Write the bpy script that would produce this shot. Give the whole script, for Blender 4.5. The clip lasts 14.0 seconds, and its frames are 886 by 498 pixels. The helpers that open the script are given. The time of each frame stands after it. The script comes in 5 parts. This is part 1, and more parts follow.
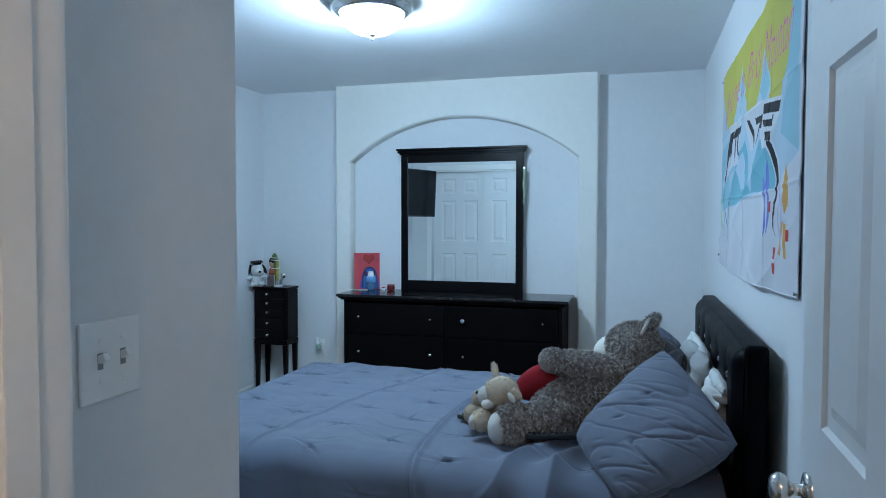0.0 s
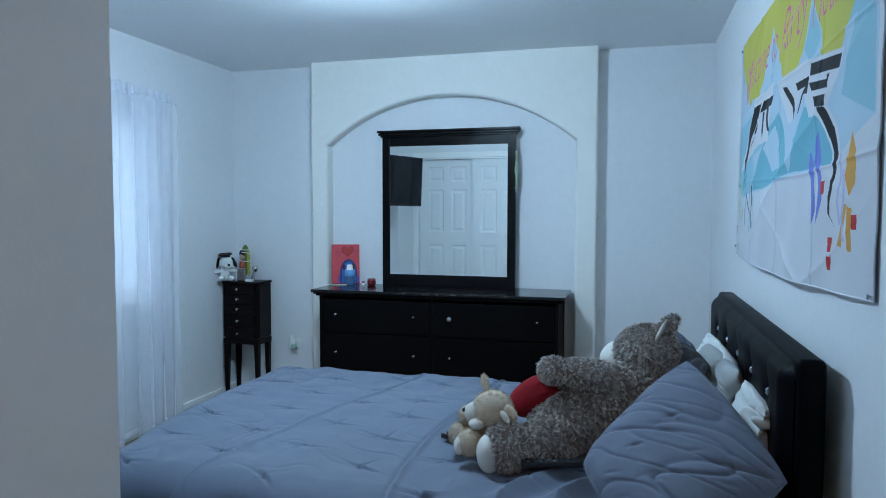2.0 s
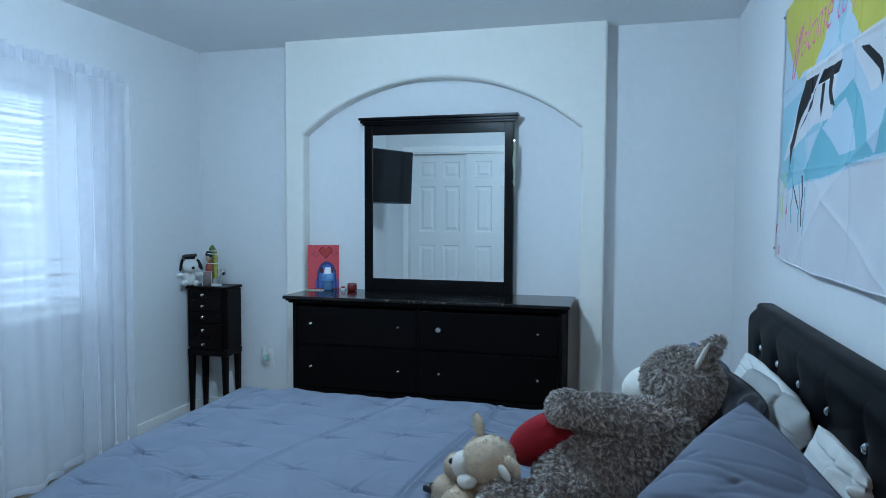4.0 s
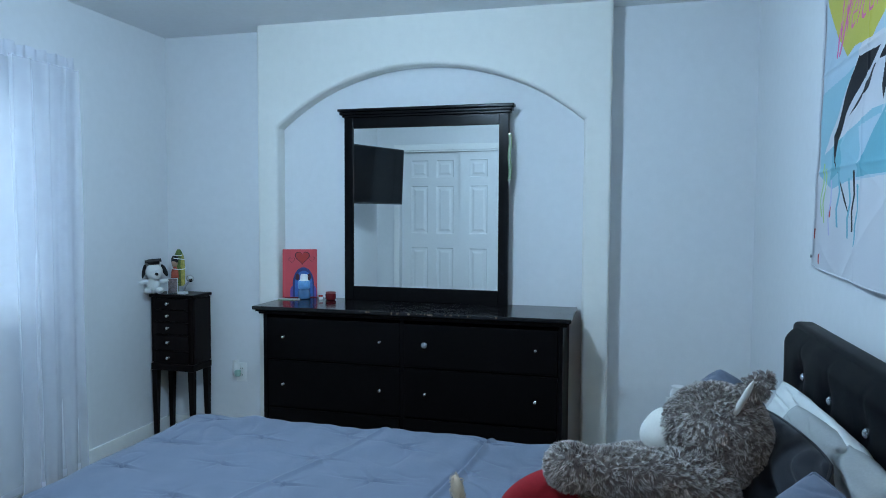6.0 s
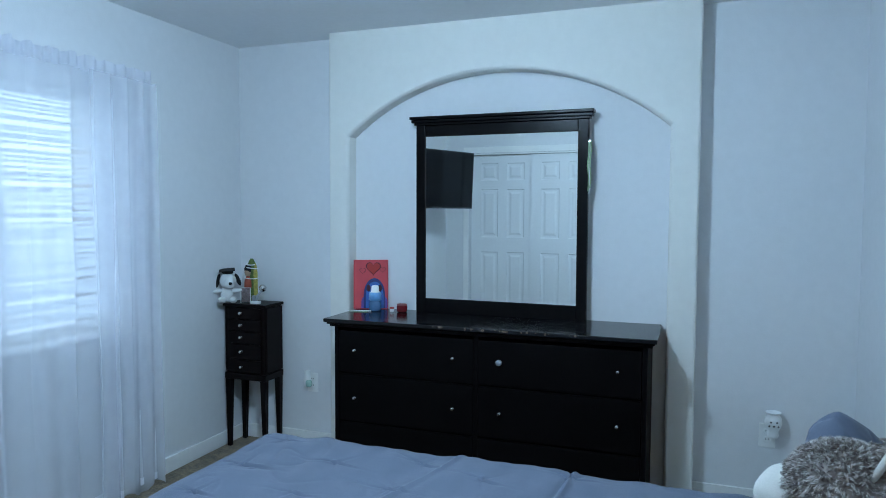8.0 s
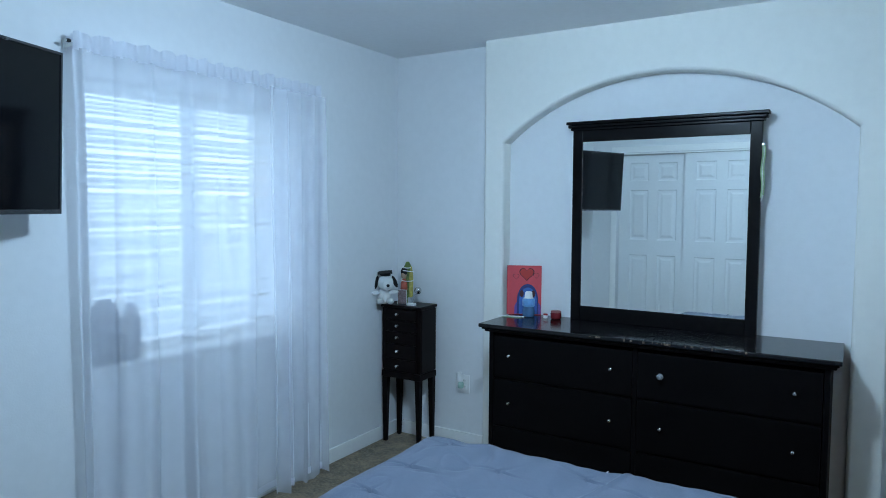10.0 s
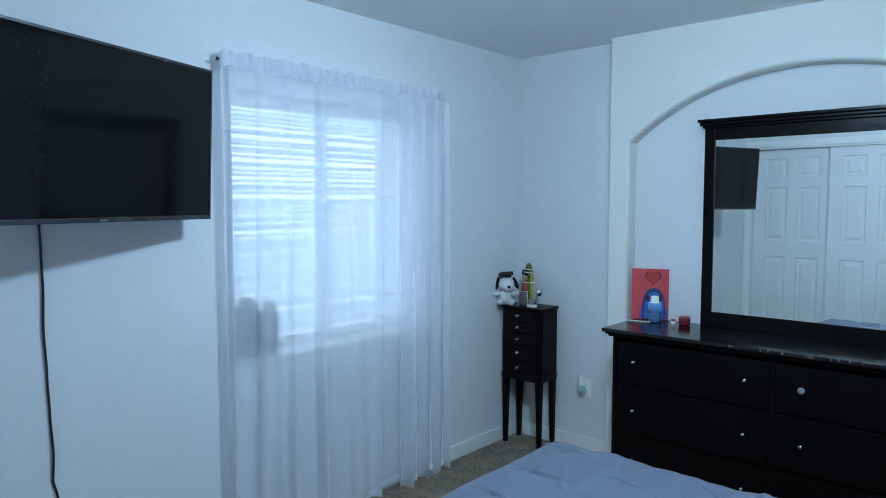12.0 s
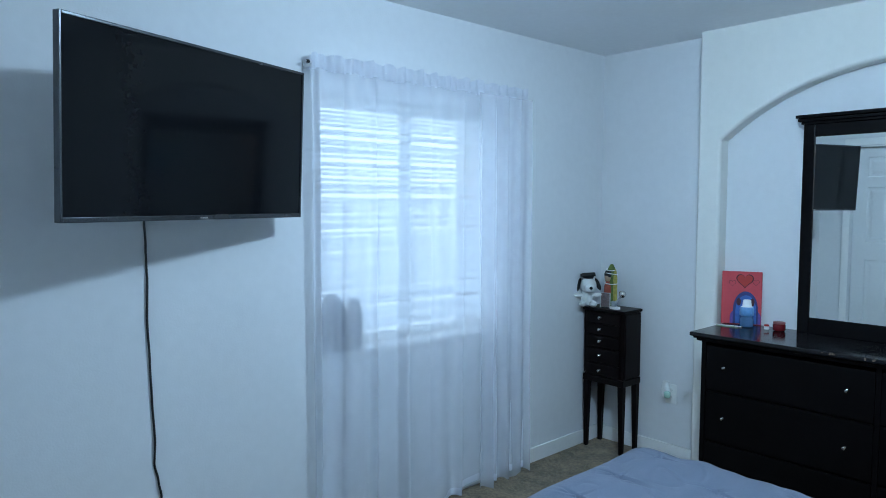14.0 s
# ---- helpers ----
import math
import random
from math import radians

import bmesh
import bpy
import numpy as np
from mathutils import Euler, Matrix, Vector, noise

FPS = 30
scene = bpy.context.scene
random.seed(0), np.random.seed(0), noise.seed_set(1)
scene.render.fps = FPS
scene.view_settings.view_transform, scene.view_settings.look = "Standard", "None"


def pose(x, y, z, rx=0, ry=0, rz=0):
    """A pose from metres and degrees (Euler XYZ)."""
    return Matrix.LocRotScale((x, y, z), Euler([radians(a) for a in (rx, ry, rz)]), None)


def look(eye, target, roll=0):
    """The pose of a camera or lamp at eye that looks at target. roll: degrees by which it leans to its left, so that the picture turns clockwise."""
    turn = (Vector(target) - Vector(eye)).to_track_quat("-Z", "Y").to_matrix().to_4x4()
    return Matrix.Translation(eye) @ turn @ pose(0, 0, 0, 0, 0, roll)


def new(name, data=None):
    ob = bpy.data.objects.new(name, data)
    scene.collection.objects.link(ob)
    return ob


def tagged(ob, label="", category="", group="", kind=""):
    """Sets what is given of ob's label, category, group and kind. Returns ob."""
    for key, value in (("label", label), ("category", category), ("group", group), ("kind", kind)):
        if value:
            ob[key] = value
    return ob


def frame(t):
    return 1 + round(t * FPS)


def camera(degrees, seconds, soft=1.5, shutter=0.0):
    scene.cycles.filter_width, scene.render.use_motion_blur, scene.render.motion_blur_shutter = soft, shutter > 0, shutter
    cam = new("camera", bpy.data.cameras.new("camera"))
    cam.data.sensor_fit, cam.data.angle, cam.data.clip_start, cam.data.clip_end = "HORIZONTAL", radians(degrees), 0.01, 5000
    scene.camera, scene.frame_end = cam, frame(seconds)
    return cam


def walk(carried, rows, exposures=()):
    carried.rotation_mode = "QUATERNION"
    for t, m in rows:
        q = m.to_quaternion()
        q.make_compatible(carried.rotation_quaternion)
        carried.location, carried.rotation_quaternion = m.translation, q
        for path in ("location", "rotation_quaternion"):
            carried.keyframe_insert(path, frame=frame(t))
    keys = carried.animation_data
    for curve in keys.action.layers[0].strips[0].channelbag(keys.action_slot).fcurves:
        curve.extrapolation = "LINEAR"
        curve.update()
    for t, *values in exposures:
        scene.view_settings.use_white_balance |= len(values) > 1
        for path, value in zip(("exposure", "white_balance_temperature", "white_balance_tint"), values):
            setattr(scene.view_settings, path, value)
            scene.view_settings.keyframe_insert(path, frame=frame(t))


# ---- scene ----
cam = camera(66.3, 14.0, soft=0.95)
PATH = [
    (0, (0.188, 0.048, 1.406), (-0.369, 1.967, 1.326), 0.1),
    (0.5, (0.174, 0.104, 1.397), (-0.376, 2.025, 1.312), 0.1),
    (1, (0.156, 0.198, 1.386), (-0.386, 2.121, 1.294), 0.1),
    (1.5, (0.128, 0.325, 1.383), (-0.405, 2.25, 1.285), 0.1),
    (2, (0.1, 0.451, 1.387), (-0.426, 2.378, 1.282), 0.1),
    (2.5, (0.07, 0.566, 1.385), (-0.451, 2.495, 1.279), 0.2),
    (3, (0.047, 0.693, 1.38), (-0.471, 2.622, 1.274), 0.2),
    (5.5, (-0.043, 1.249, 1.365), (-0.544, 3.183, 1.26), 0.3),
    (6, (-0.044, 1.331, 1.375), (-0.549, 3.264, 1.271), 0.3),
    (6.5, (-0.055, 1.385, 1.391), (-0.565, 3.316, 1.286), 0.3),
    (7, (-0.073, 1.425, 1.4), (-0.609, 3.349, 1.296), 0.3),
    (7.5, (-0.096, 1.441, 1.422), (-0.694, 3.346, 1.315), 0.3),
    (8, (-0.123, 1.442, 1.446), (-0.812, 3.316, 1.333), 0.2),
    (8.5, (-0.15, 1.429, 1.469), (-0.929, 3.267, 1.349), 0.2),
    (9, (-0.182, 1.412, 1.478), (-1.054, 3.208, 1.357), 0.3),
    (11.5, (-0.229, 1.374, 1.527), (-1.49, 2.921, 1.392), 0.0),
    (12, (-0.231, 1.368, 1.528), (-1.552, 2.864, 1.392), -0.0),
    (12.5, (-0.254, 1.357, 1.526), (-1.621, 2.811, 1.391), 0.0),
    (13, (-0.253, 1.353, 1.527), (-1.666, 2.762, 1.391), 0.0),
    (13.5, (-0.259, 1.346, 1.527), (-1.707, 2.718, 1.39), 0.1),
    (14, (-0.261, 1.341, 1.521), (-1.737, 2.684, 1.387), 0.1),
]
EXPOSURES = [(0, 0.0), (9, 0.0), (12, -0.04), (14, -0.02)]
walk(cam, [(t, look(eye, target, roll)) for t, eye, target, roll in PATH], EXPOSURES)


# ---- light ----
LEFT, RIGHT, BACK, NEAR, FLOOR, CEIL = -2.770, 0.60, 4.985, 1.24, 0.02, 2.44
LAMP_AT = (-1.04, 3.07)

world = bpy.data.worlds.new("sky_world")
scene.world = world
world.use_nodes = True
sky = world.node_tree.nodes.new("ShaderNodeTexSky")
sky.sky_type, sky.sun_disc, sky.sun_elevation, sky.sun_rotation = "NISHITA", False, radians(32), radians(60)
background = world.node_tree.nodes["Background"]
background.inputs["Strength"].default_value = 0.10
world.node_tree.links.new(sky.outputs["Color"], background.inputs["Color"])


def lamp(name, kind, m, energy, colour, **settings):
    data = bpy.data.lights.new(name, kind)
    data.energy, data.color = energy, colour
    for key, value in settings.items():
        if key == "size":
            data.size = value
        elif key == "size_y":
            data.shape, data.size_y = "RECTANGLE", value
        elif key == "radius":
            data.shadow_soft_size = value
        elif key == "angle":
            data.angle = value
    ob = new(name, data)
    ob.matrix_world = m
    return ob


COOL = (0.469, 0.734, 1.0)
lamp("sun", "SUN", look((4, 9, 6), (0, 0, 0)), 2.5, (1.0, 0.95, 0.88), angle=radians(0.6))
lamp("ceiling_bulb", "POINT", pose(*LAMP_AT, 2.315), 65, COOL, radius=0.06)
lamp("ceiling_bowl_glow", "AREA", pose(*LAMP_AT, 2.284), 12.5, COOL, size=0.26)
lamp("window_daylight", "AREA", pose(LEFT - 0.60, 3.48, 1.44, 0, -90, 0), 16.5, (0.55, 0.77, 1.0), size=1.7, size_y=1.6)
lamp("hall_bulb", "POINT", pose(0.42, -0.70, 2.30), 12.5, (1.0, 0.78, 0.60), radius=0.08)


# ---- materials ----
def material(name, colour, rough=0.6, metal=0.0, vary=0.08, scale=6.0, fine=60.0, bump=0.0, bump_scale=200.0, spec=0.5, sheen=0.0, coat=0.0, random_object=0.0, island=0.0):
    """A surface with broad stains, fine grain, and a relief of its own."""
    m = bpy.data.materials.new(name)
    m.use_nodes = True
    n, l = m.node_tree.nodes, m.node_tree.links
    b = n["Principled BSDF"]
    b.inputs["Roughness"].default_value, b.inputs["Metallic"].default_value = rough, metal
    b.inputs["Specular IOR Level"].default_value = spec
    b.inputs["Sheen Weight"].default_value = sheen
    b.inputs["Coat Weight"].default_value = coat
    co = n.new("ShaderNodeTexCoord")
    big, small = n.new("ShaderNodeTexNoise"), n.new("ShaderNodeTexNoise")
    big.inputs["Scale"].default_value, small.inputs["Scale"].default_value = scale, fine
    big.inputs["Detail"].default_value, small.inputs["Detail"].default_value = 4, 3
    for t in (big, small):
        l.new(co.outputs["Object"], t.inputs["Vector"])
    both = n.new("ShaderNodeMath")
    both.operation = "ADD"
    l.new(big.outputs["Fac"], both.inputs[0])
    l.new(small.outputs["Fac"], both.inputs[1])
    value = n.new("ShaderNodeMapRange")
    value.inputs["From Min"].default_value, value.inputs["From Max"].default_value = 0.6, 1.4
    value.inputs["To Min"].default_value, value.inputs["To Max"].default_value = 1 - vary, 1 + vary
    l.new(both.outputs[0], value.inputs["Value"])
    out = value.outputs["Result"]
    if random_object or island:
        src = n.new("ShaderNodeObjectInfo").outputs["Random"] if random_object else n.new("ShaderNodeNewGeometry").outputs["Random Per Island"]
        k = random_object or island
        r = n.new("ShaderNodeMapRange")
        r.inputs["To Min"].default_value, r.inputs["To Max"].default_value = 1 - k, 1 + k
        l.new(src, r.inputs["Value"])
        mul = n.new("ShaderNodeMath")
        mul.operation = "MULTIPLY"
        l.new(out, mul.inputs[0])
        l.new(r.outputs["Result"], mul.inputs[1])
        out = mul.outputs[0]
    tint = n.new("ShaderNodeVectorMath")
    tint.operation = "SCALE"
    tint.inputs[0].default_value = colour
    l.new(out, tint.inputs["Scale"])
    l.new(tint.outputs["Vector"], b.inputs["Base Color"])
    ro = n.new("ShaderNodeMapRange")
    ro.inputs["To Min"].default_value, ro.inputs["To Max"].default_value = max(rough - 0.08, 0.02), min(rough + 0.08, 1)
    l.new(big.outputs["Fac"], ro.inputs["Value"])
    l.new(ro.outputs["Result"], b.inputs["Roughness"])
    if bump:
        rel, bu = n.new("ShaderNodeTexNoise"), n.new("ShaderNodeBump")
        rel.inputs["Scale"].default_value, rel.inputs["Detail"].default_value = bump_scale, 3
        bu.inputs["Strength"].default_value, bu.inputs["Distance"].default_value = bump, 0.002
        l.new(co.outputs["Object"], rel.inputs["Vector"])
        l.new(rel.outputs["Fac"], bu.inputs["Height"])
        l.new(bu.outputs["Normal"], b.inputs["Normal"])
    return m


def plain_glow(name, colour, strength):
    m = bpy.data.materials.new(name)
    m.use_nodes = True
    b = m.node_tree.nodes["Principled BSDF"]
    b.inputs["Base Color"].default_value = (*colour, 1)
    b.inputs["Emission Color"].default_value = (*colour, 1)
    b.inputs["Emission Strength"].default_value = strength
    return m


def see_through(name, colour, rough, ior=1.45):
    m = bpy.data.materials.new(name)
    m.use_nodes = True
    b = m.node_tree.nodes["Principled BSDF"]
    b.inputs["Base Color"].default_value = (*colour, 1)
    b.inputs["Transmission Weight"].default_value = 1.0
    b.inputs["Roughness"].default_value, b.inputs["IOR"].default_value = rough, ior
    return m


WALL = material("wall_paint", (0.75, 0.76, 0.775), 0.75, vary=0.03, scale=1.5, fine=25, bump=0.25, bump_scale=140)
NICHEPAINT = material("warm_white_wall_paint", (0.80, 0.79, 0.745), 0.75, vary=0.03, scale=1.5, fine=25, bump=0.25, bump_scale=140)
CEILING = material("ceiling_paint", (0.85, 0.86, 0.87), 0.9, vary=0.03, scale=1.2, fine=30, bump=0.3, bump_scale=90)
TRIM = material("white_trim_paint", (0.88, 0.88, 0.87), 0.35, vary=0.03, scale=3, fine=40, bump=0.05, bump_scale=60)
DOORPAINT = material("white_door_paint", (0.78, 0.79, 0.80), 0.4, vary=0.03, scale=3, fine=40, bump=0.12, bump_scale=120)
CARPET = material("beige_carpet", (0.19, 0.14, 0.085), 0.95, vary=0.75, scale=11, fine=75, bump=1.0, bump_scale=260, sheen=0.2)
BLACKWOOD = material("black_wood", (0.004, 0.0033, 0.0036), 0.46, vary=0.3, scale=5, fine=40, bump=0.06, bump_scale=50, spec=0.06)
FRAMEWOOD = material("satin_black_frame_wood", (0.005, 0.0045, 0.005), 0.24, vary=0.3, scale=5, fine=40, bump=0.04, bump_scale=40, spec=0.12)
BLACKTOP = material("polished_black_wood", (0.008, 0.007, 0.008), 0.15, vary=0.3, scale=5, fine=40, bump=0.04, bump_scale=40, spec=0.4)
ESPRESSO = material("dark_espresso_wood", (0.006, 0.0035, 0.0035), 0.34, vary=0.3, scale=8, fine=50, bump=0.06, bump_scale=60, spec=0.09)
CHIPPED = material("bare_chipped_wood", (0.17, 0.115, 0.08), 0.7, vary=0.3, fine=120)
CHROME = material("brushed_nickel", (0.70, 0.69, 0.67), 0.22, 1.0, vary=0.05)
STEEL = material("dull_steel", (0.42, 0.44, 0.47), 0.4, 1.0, vary=0.1)
LEATHER = material("black_faux_leather", (0.0030, 0.0034, 0.0048), 0.40, vary=0.2, scale=7, fine=80, bump=0.25, bump_scale=320, spec=0.035)
COMFORT = material("slate_blue_cotton", (0.104, 0.127, 0.182), 0.75, vary=0.07, scale=5, fine=220, bump=0.3, bump_scale=700, sheen=0.15)
DARKLINEN = material("charcoal_cotton", (0.012, 0.0135, 0.020), 0.9, vary=0.1, scale=6, fine=200, bump=0.3, bump_scale=600, sheen=0.1)
WHITELINEN = material("white_cotton", (0.62, 0.63, 0.62), 0.9, vary=0.06, scale=6, fine=200, bump=0.25, bump_scale=600)
GREYLINEN = material("pale_grey_cotton", (0.33, 0.34, 0.34), 0.9, vary=0.08, scale=6, fine=200, bump=0.25, bump_scale=600)
PLASTIC = material("white_plastic", (0.86, 0.87, 0.86), 0.3, vary=0.02)
BLACKPLASTIC = material("black_plastic", (0.012, 0.012, 0.013), 0.35, vary=0.1, bump=0.05)
SCREEN = material("dark_glossy_screen", (0.005, 0.0055, 0.007), 0.06, vary=0.05, spec=0.18)
BEZEL = material("grey_bezel_metal", (0.10, 0.105, 0.115), 0.25, 0.8, vary=0.05)
MIRROR = material("silvered_mirror", (0.93, 0.955, 0.935), 0.02, 1.0, vary=0.0)
MIRROR.node_tree.nodes["Principled BSDF"].inputs["Roughness"].default_value = 0.01
for k in list(MIRROR.node_tree.links):
    if k.to_socket.name == "Roughness":
        MIRROR.node_tree.links.remove(k)
CRYSTAL = material("cut_crystal", (0.50, 0.53, 0.57), 0.10, 0.6, vary=0.1, spec=1.0)
GLASS = see_through("window_glass", (0.97, 0.99, 1.0), 0.0)
SHADE = plain_glow("lit_frosted_glass", (0.86, 0.95, 1.0), 9.0)
BLIND = material("white_blind_slat", (0.80, 0.82, 0.82), 0.5, vary=0.03)


def sheer(name, colour, through_amount, light_through=0.5):
    """Thin woven cloth: part open weave, part cloth that lets light through."""
    m = bpy.data.materials.new(name)
    m.use_nodes = True
    n, l = m.node_tree.nodes, m.node_tree.links
    n.remove(n["Principled BSDF"])
    out = n["Material Output"]
    dif, tra, clear, a, b = (n.new(k) for k in ("ShaderNodeBsdfDiffuse", "ShaderNodeBsdfTranslucent", "ShaderNodeBsdfTransparent", "ShaderNodeMixShader", "ShaderNodeMixShader"))
    dif.inputs["Color"].default_value = tra.inputs["Color"].default_value = (*colour, 1)
    a.inputs["Fac"].default_value = light_through
    co, weave, ran = n.new("ShaderNodeTexCoord"), n.new("ShaderNodeTexNoise"), n.new("ShaderNodeMapRange")
    weave.inputs["Scale"].default_value, weave.inputs["Detail"].default_value = 14, 5
    ran.inputs["To Min"].default_value, ran.inputs["To Max"].default_value = through_amount - 0.03, through_amount + 0.03
    l.new(co.outputs["Object"], weave.inputs["Vector"])
    l.new(weave.outputs["Fac"], ran.inputs["Value"])
    l.new(ran.outputs["Result"], b.inputs["Fac"])
    l.new(dif.outputs[0], a.inputs[1])
    l.new(tra.outputs[0], a.inputs[2])
    l.new(a.outputs[0], b.inputs[1])
    l.new(clear.outputs[0], b.inputs[2])
    l.new(b.outputs[0], out.inputs["Surface"])
    return m


SHEER = sheer("white_sheer_voile", (0.91, 0.925, 0.985), 0.38, 0.27)
SHEERTHIN = sheer("thin_white_voile", (0.91, 0.925, 0.985), 0.62, 0.27)
HEADING = sheer("gathered_sheer_voile", (0.86, 0.87, 0.93), 0.15)


# ---- mesh helpers ----
def mesh_object(name, bm, mat, smooth=False):
    data = bpy.data.meshes.new(name)
    bmesh.ops.recalc_face_normals(bm, faces=bm.faces)
    bm.to_mesh(data)
    bm.free()
    for m in mat if isinstance(mat, (list, tuple)) else [mat]:
        data.materials.append(m)
    if smooth:
        data.polygons.foreach_set("use_smooth", [True] * len(data.polygons))
    return new(name, data)


def part(name, bm, mat, parent, label="", smooth=False):
    ob = mesh_object(name, bm, mat, smooth)
    ob.parent = parent
    if label:
        ob["label"] = label
    return ob


def thing(name, label, category, at=(0, 0, 0), rz=0.0, group="", kind=""):
    ob = new(name)
    ob.empty_display_size = 0.05
    ob.matrix_basis = pose(*at, 0, 0, rz)
    return tagged(ob, label, category, group, kind)


def setting(name, bm, mat, label, category, smooth=False):
    return tagged(mesh_object(name, bm, mat, smooth), label, category, kind="structure")


def box(bm, x0, x1, y0, y1, z0, z1, bevel=0.0, segments=2, m=None):
    r = bmesh.ops.create_cube(bm, size=1)
    vs = r["verts"]
    bmesh.ops.transform(bm, matrix=Matrix.Translation(((x0 + x1) / 2, (y0 + y1) / 2, (z0 + z1) / 2)) @ Matrix.Diagonal((x1 - x0, y1 - y0, z1 - z0, 1)), verts=vs)
    if bevel:
        es = {e for v in vs for e in v.link_edges}
        r = bmesh.ops.bevel(bm, geom=list(es), offset=bevel, segments=segments, affect="EDGES", profile=0.6)
        vs = list({v for f in r["faces"] for v in f.verts} | {v for v in vs if v.is_valid})
    if m is not None:
        bmesh.ops.transform(bm, matrix=m, verts=vs)
    return bm


def one_box(*a, **k):
    return box(bmesh.new(), *a, **k)


def lathe(profile, steps=24, m=None, bm=None):
    """A turned shape round z from (radius, height) pairs."""
    bm = bm or bmesh.new()
    rings = []
    for r, z in profile:
        if r < 1e-6:
            rings.append([bm.verts.new((0, 0, z))])
        else:
            rings.append([bm.verts.new((r * math.cos(2 * math.pi * i / steps), r * math.sin(2 * math.pi * i / steps), z)) for i in range(steps)])
    for a, b in zip(rings, rings[1:]):
        for i in range(steps):
            j = (i + 1) % steps
            if len(a) == 1 and len(b) > 1:
                bm.faces.new((a[0], b[j], b[i]))
            elif len(b) == 1 and len(a) > 1:
                bm.faces.new((a[i], a[j], b[0]))
            elif len(a) > 1:
                bm.faces.new((a[i], a[j], b[j], b[i]))
    if m is not None:
        bmesh.ops.transform(bm, matrix=m, verts=[v for r in rings for v in r])
    return bm


def tube(points, radius, steps=8, bm=None, taper=None):
    """A round rod along points."""
    bm = bm or bmesh.new()
    pts = [Vector(p) for p in points]
    rings = []
    for i, p in enumerate(pts):
        d = (pts[min(i + 1, len(pts) - 1)] - pts[max(i - 1, 0)]).normalized()
        up = Vector((0, 0, 1)) if abs(d.z) < 0.9 else Vector((1, 0, 0))
        a = d.cross(up).normalized()
        b = d.cross(a)
        r = radius if taper is None else radius * taper(i / (len(pts) - 1))
        rings.append([bm.verts.new(p + r * (math.cos(2 * math.pi * k / steps) * a + math.sin(2 * math.pi * k / steps) * b)) for k in range(steps)])
    for a, b in zip(rings, rings[1:]):
        for k in range(steps):
            bm.faces.new((a[k], a[(k + 1) % steps], b[(k + 1) % steps], b[k]))
    bm.faces.new(rings[0][::-1])
    bm.faces.new(rings[-1])
    return bm


def prism(bm, outline, y0, y1):
    """A solid from an x-z outline, from y0 to y1."""
    a = [bm.verts.new((x, y0, z)) for x, z in outline]
    b = [bm.verts.new((x, y1, z)) for x, z in outline]
    bm.faces.new(a)
    bm.faces.new(b[::-1])
    for i in range(len(a)):
        j = (i + 1) % len(a)
        bm.faces.new((a[j], a[i], b[i], b[j]))
    return bm


def grid(nu, nv, f, bm=None, closed_u=False):
    """A sheet of nu x nv cells through f(u, v)."""
    bm = bm or bmesh.new()
    rows = [[bm.verts.new(f(i / nu, j / nv)) for i in range(nu if closed_u else nu + 1)] for j in range(nv + 1)]
    for j in range(nv):
        for i in range(nu):
            k = (i + 1) % len(rows[j])
            bm.faces.new((rows[j][i], rows[j][k], rows[j + 1][k], rows[j + 1][i]))
    return bm


def wobble(p, scale, seed=0.0):
    return noise.noise(Vector((p[0] * scale + seed, p[1] * scale - seed * 0.7, p[2] * scale + 3.1 * seed)))


# ---- the room's shell ----
T = 0.12
setting("floor", one_box(LEFT - 0.16, RIGHT + T, -1.2, BACK + T, FLOOR - 0.15, FLOOR), CARPET, "beige cut-pile carpet on the bedroom floor", "carpet")
setting("ceiling", one_box(LEFT - 0.16, RIGHT + T, -1.2, BACK + T, CEIL, CEIL + 0.12), CEILING, "flat painted white ceiling", "ceiling")
setting("wall_north", one_box(LEFT - T, RIGHT + T, BACK, BACK + T, FLOOR, CEIL), WALL, "white painted wall behind the dresser", "wall")
setting("wall_east", one_box(RIGHT, RIGHT + T, -1.1, BACK, FLOOR, CEIL), WALL, "white painted wall behind the bed", "wall")

# window wall, with the opening going through it
WY0, WY1, WZ0, WZ1 = 2.915, 4.045, 0.855, 1.995
WMID = (WY0 + WY1) / 2
bm = bmesh.new()
WT = 0.16
box(bm, LEFT - WT, LEFT, NEAR - T, WY0, FLOOR, CEIL)
box(bm, LEFT - WT, LEFT, WY1, BACK, FLOOR, CEIL)
box(bm, LEFT - WT, LEFT, WY0, WY1, FLOOR, WZ0)
box(bm, LEFT - WT, LEFT, WY0, WY1, WZ1, CEIL)
setting("wall_west", bm, WALL, "white painted wall with the window", "wall")

# near wall, with the closet's opening
CX0, CX1, CZ = -2.505, -1.095, 2.07
bm = bmesh.new()
box(bm, LEFT, CX0, NEAR - T, NEAR, FLOOR, CEIL)
box(bm, CX1, -0.589, NEAR - T, NEAR, FLOOR, CEIL)
box(bm, CX0, CX1, NEAR - T, NEAR, CZ, CEIL)
setting("wall_south", bm, WALL, "white painted wall round the closet opening", "wall")
setting("wall_closet", one_box(LEFT, -0.72, 0.455, 0.58, FLOOR, CEIL), WALL, "plain wall at the back of the closet", "wall")
setting("wall_closet_side", one_box(LEFT - T, LEFT, 0.455, NEAR - T, FLOOR, CEIL), WALL, "plain side wall of the closet", "wall")

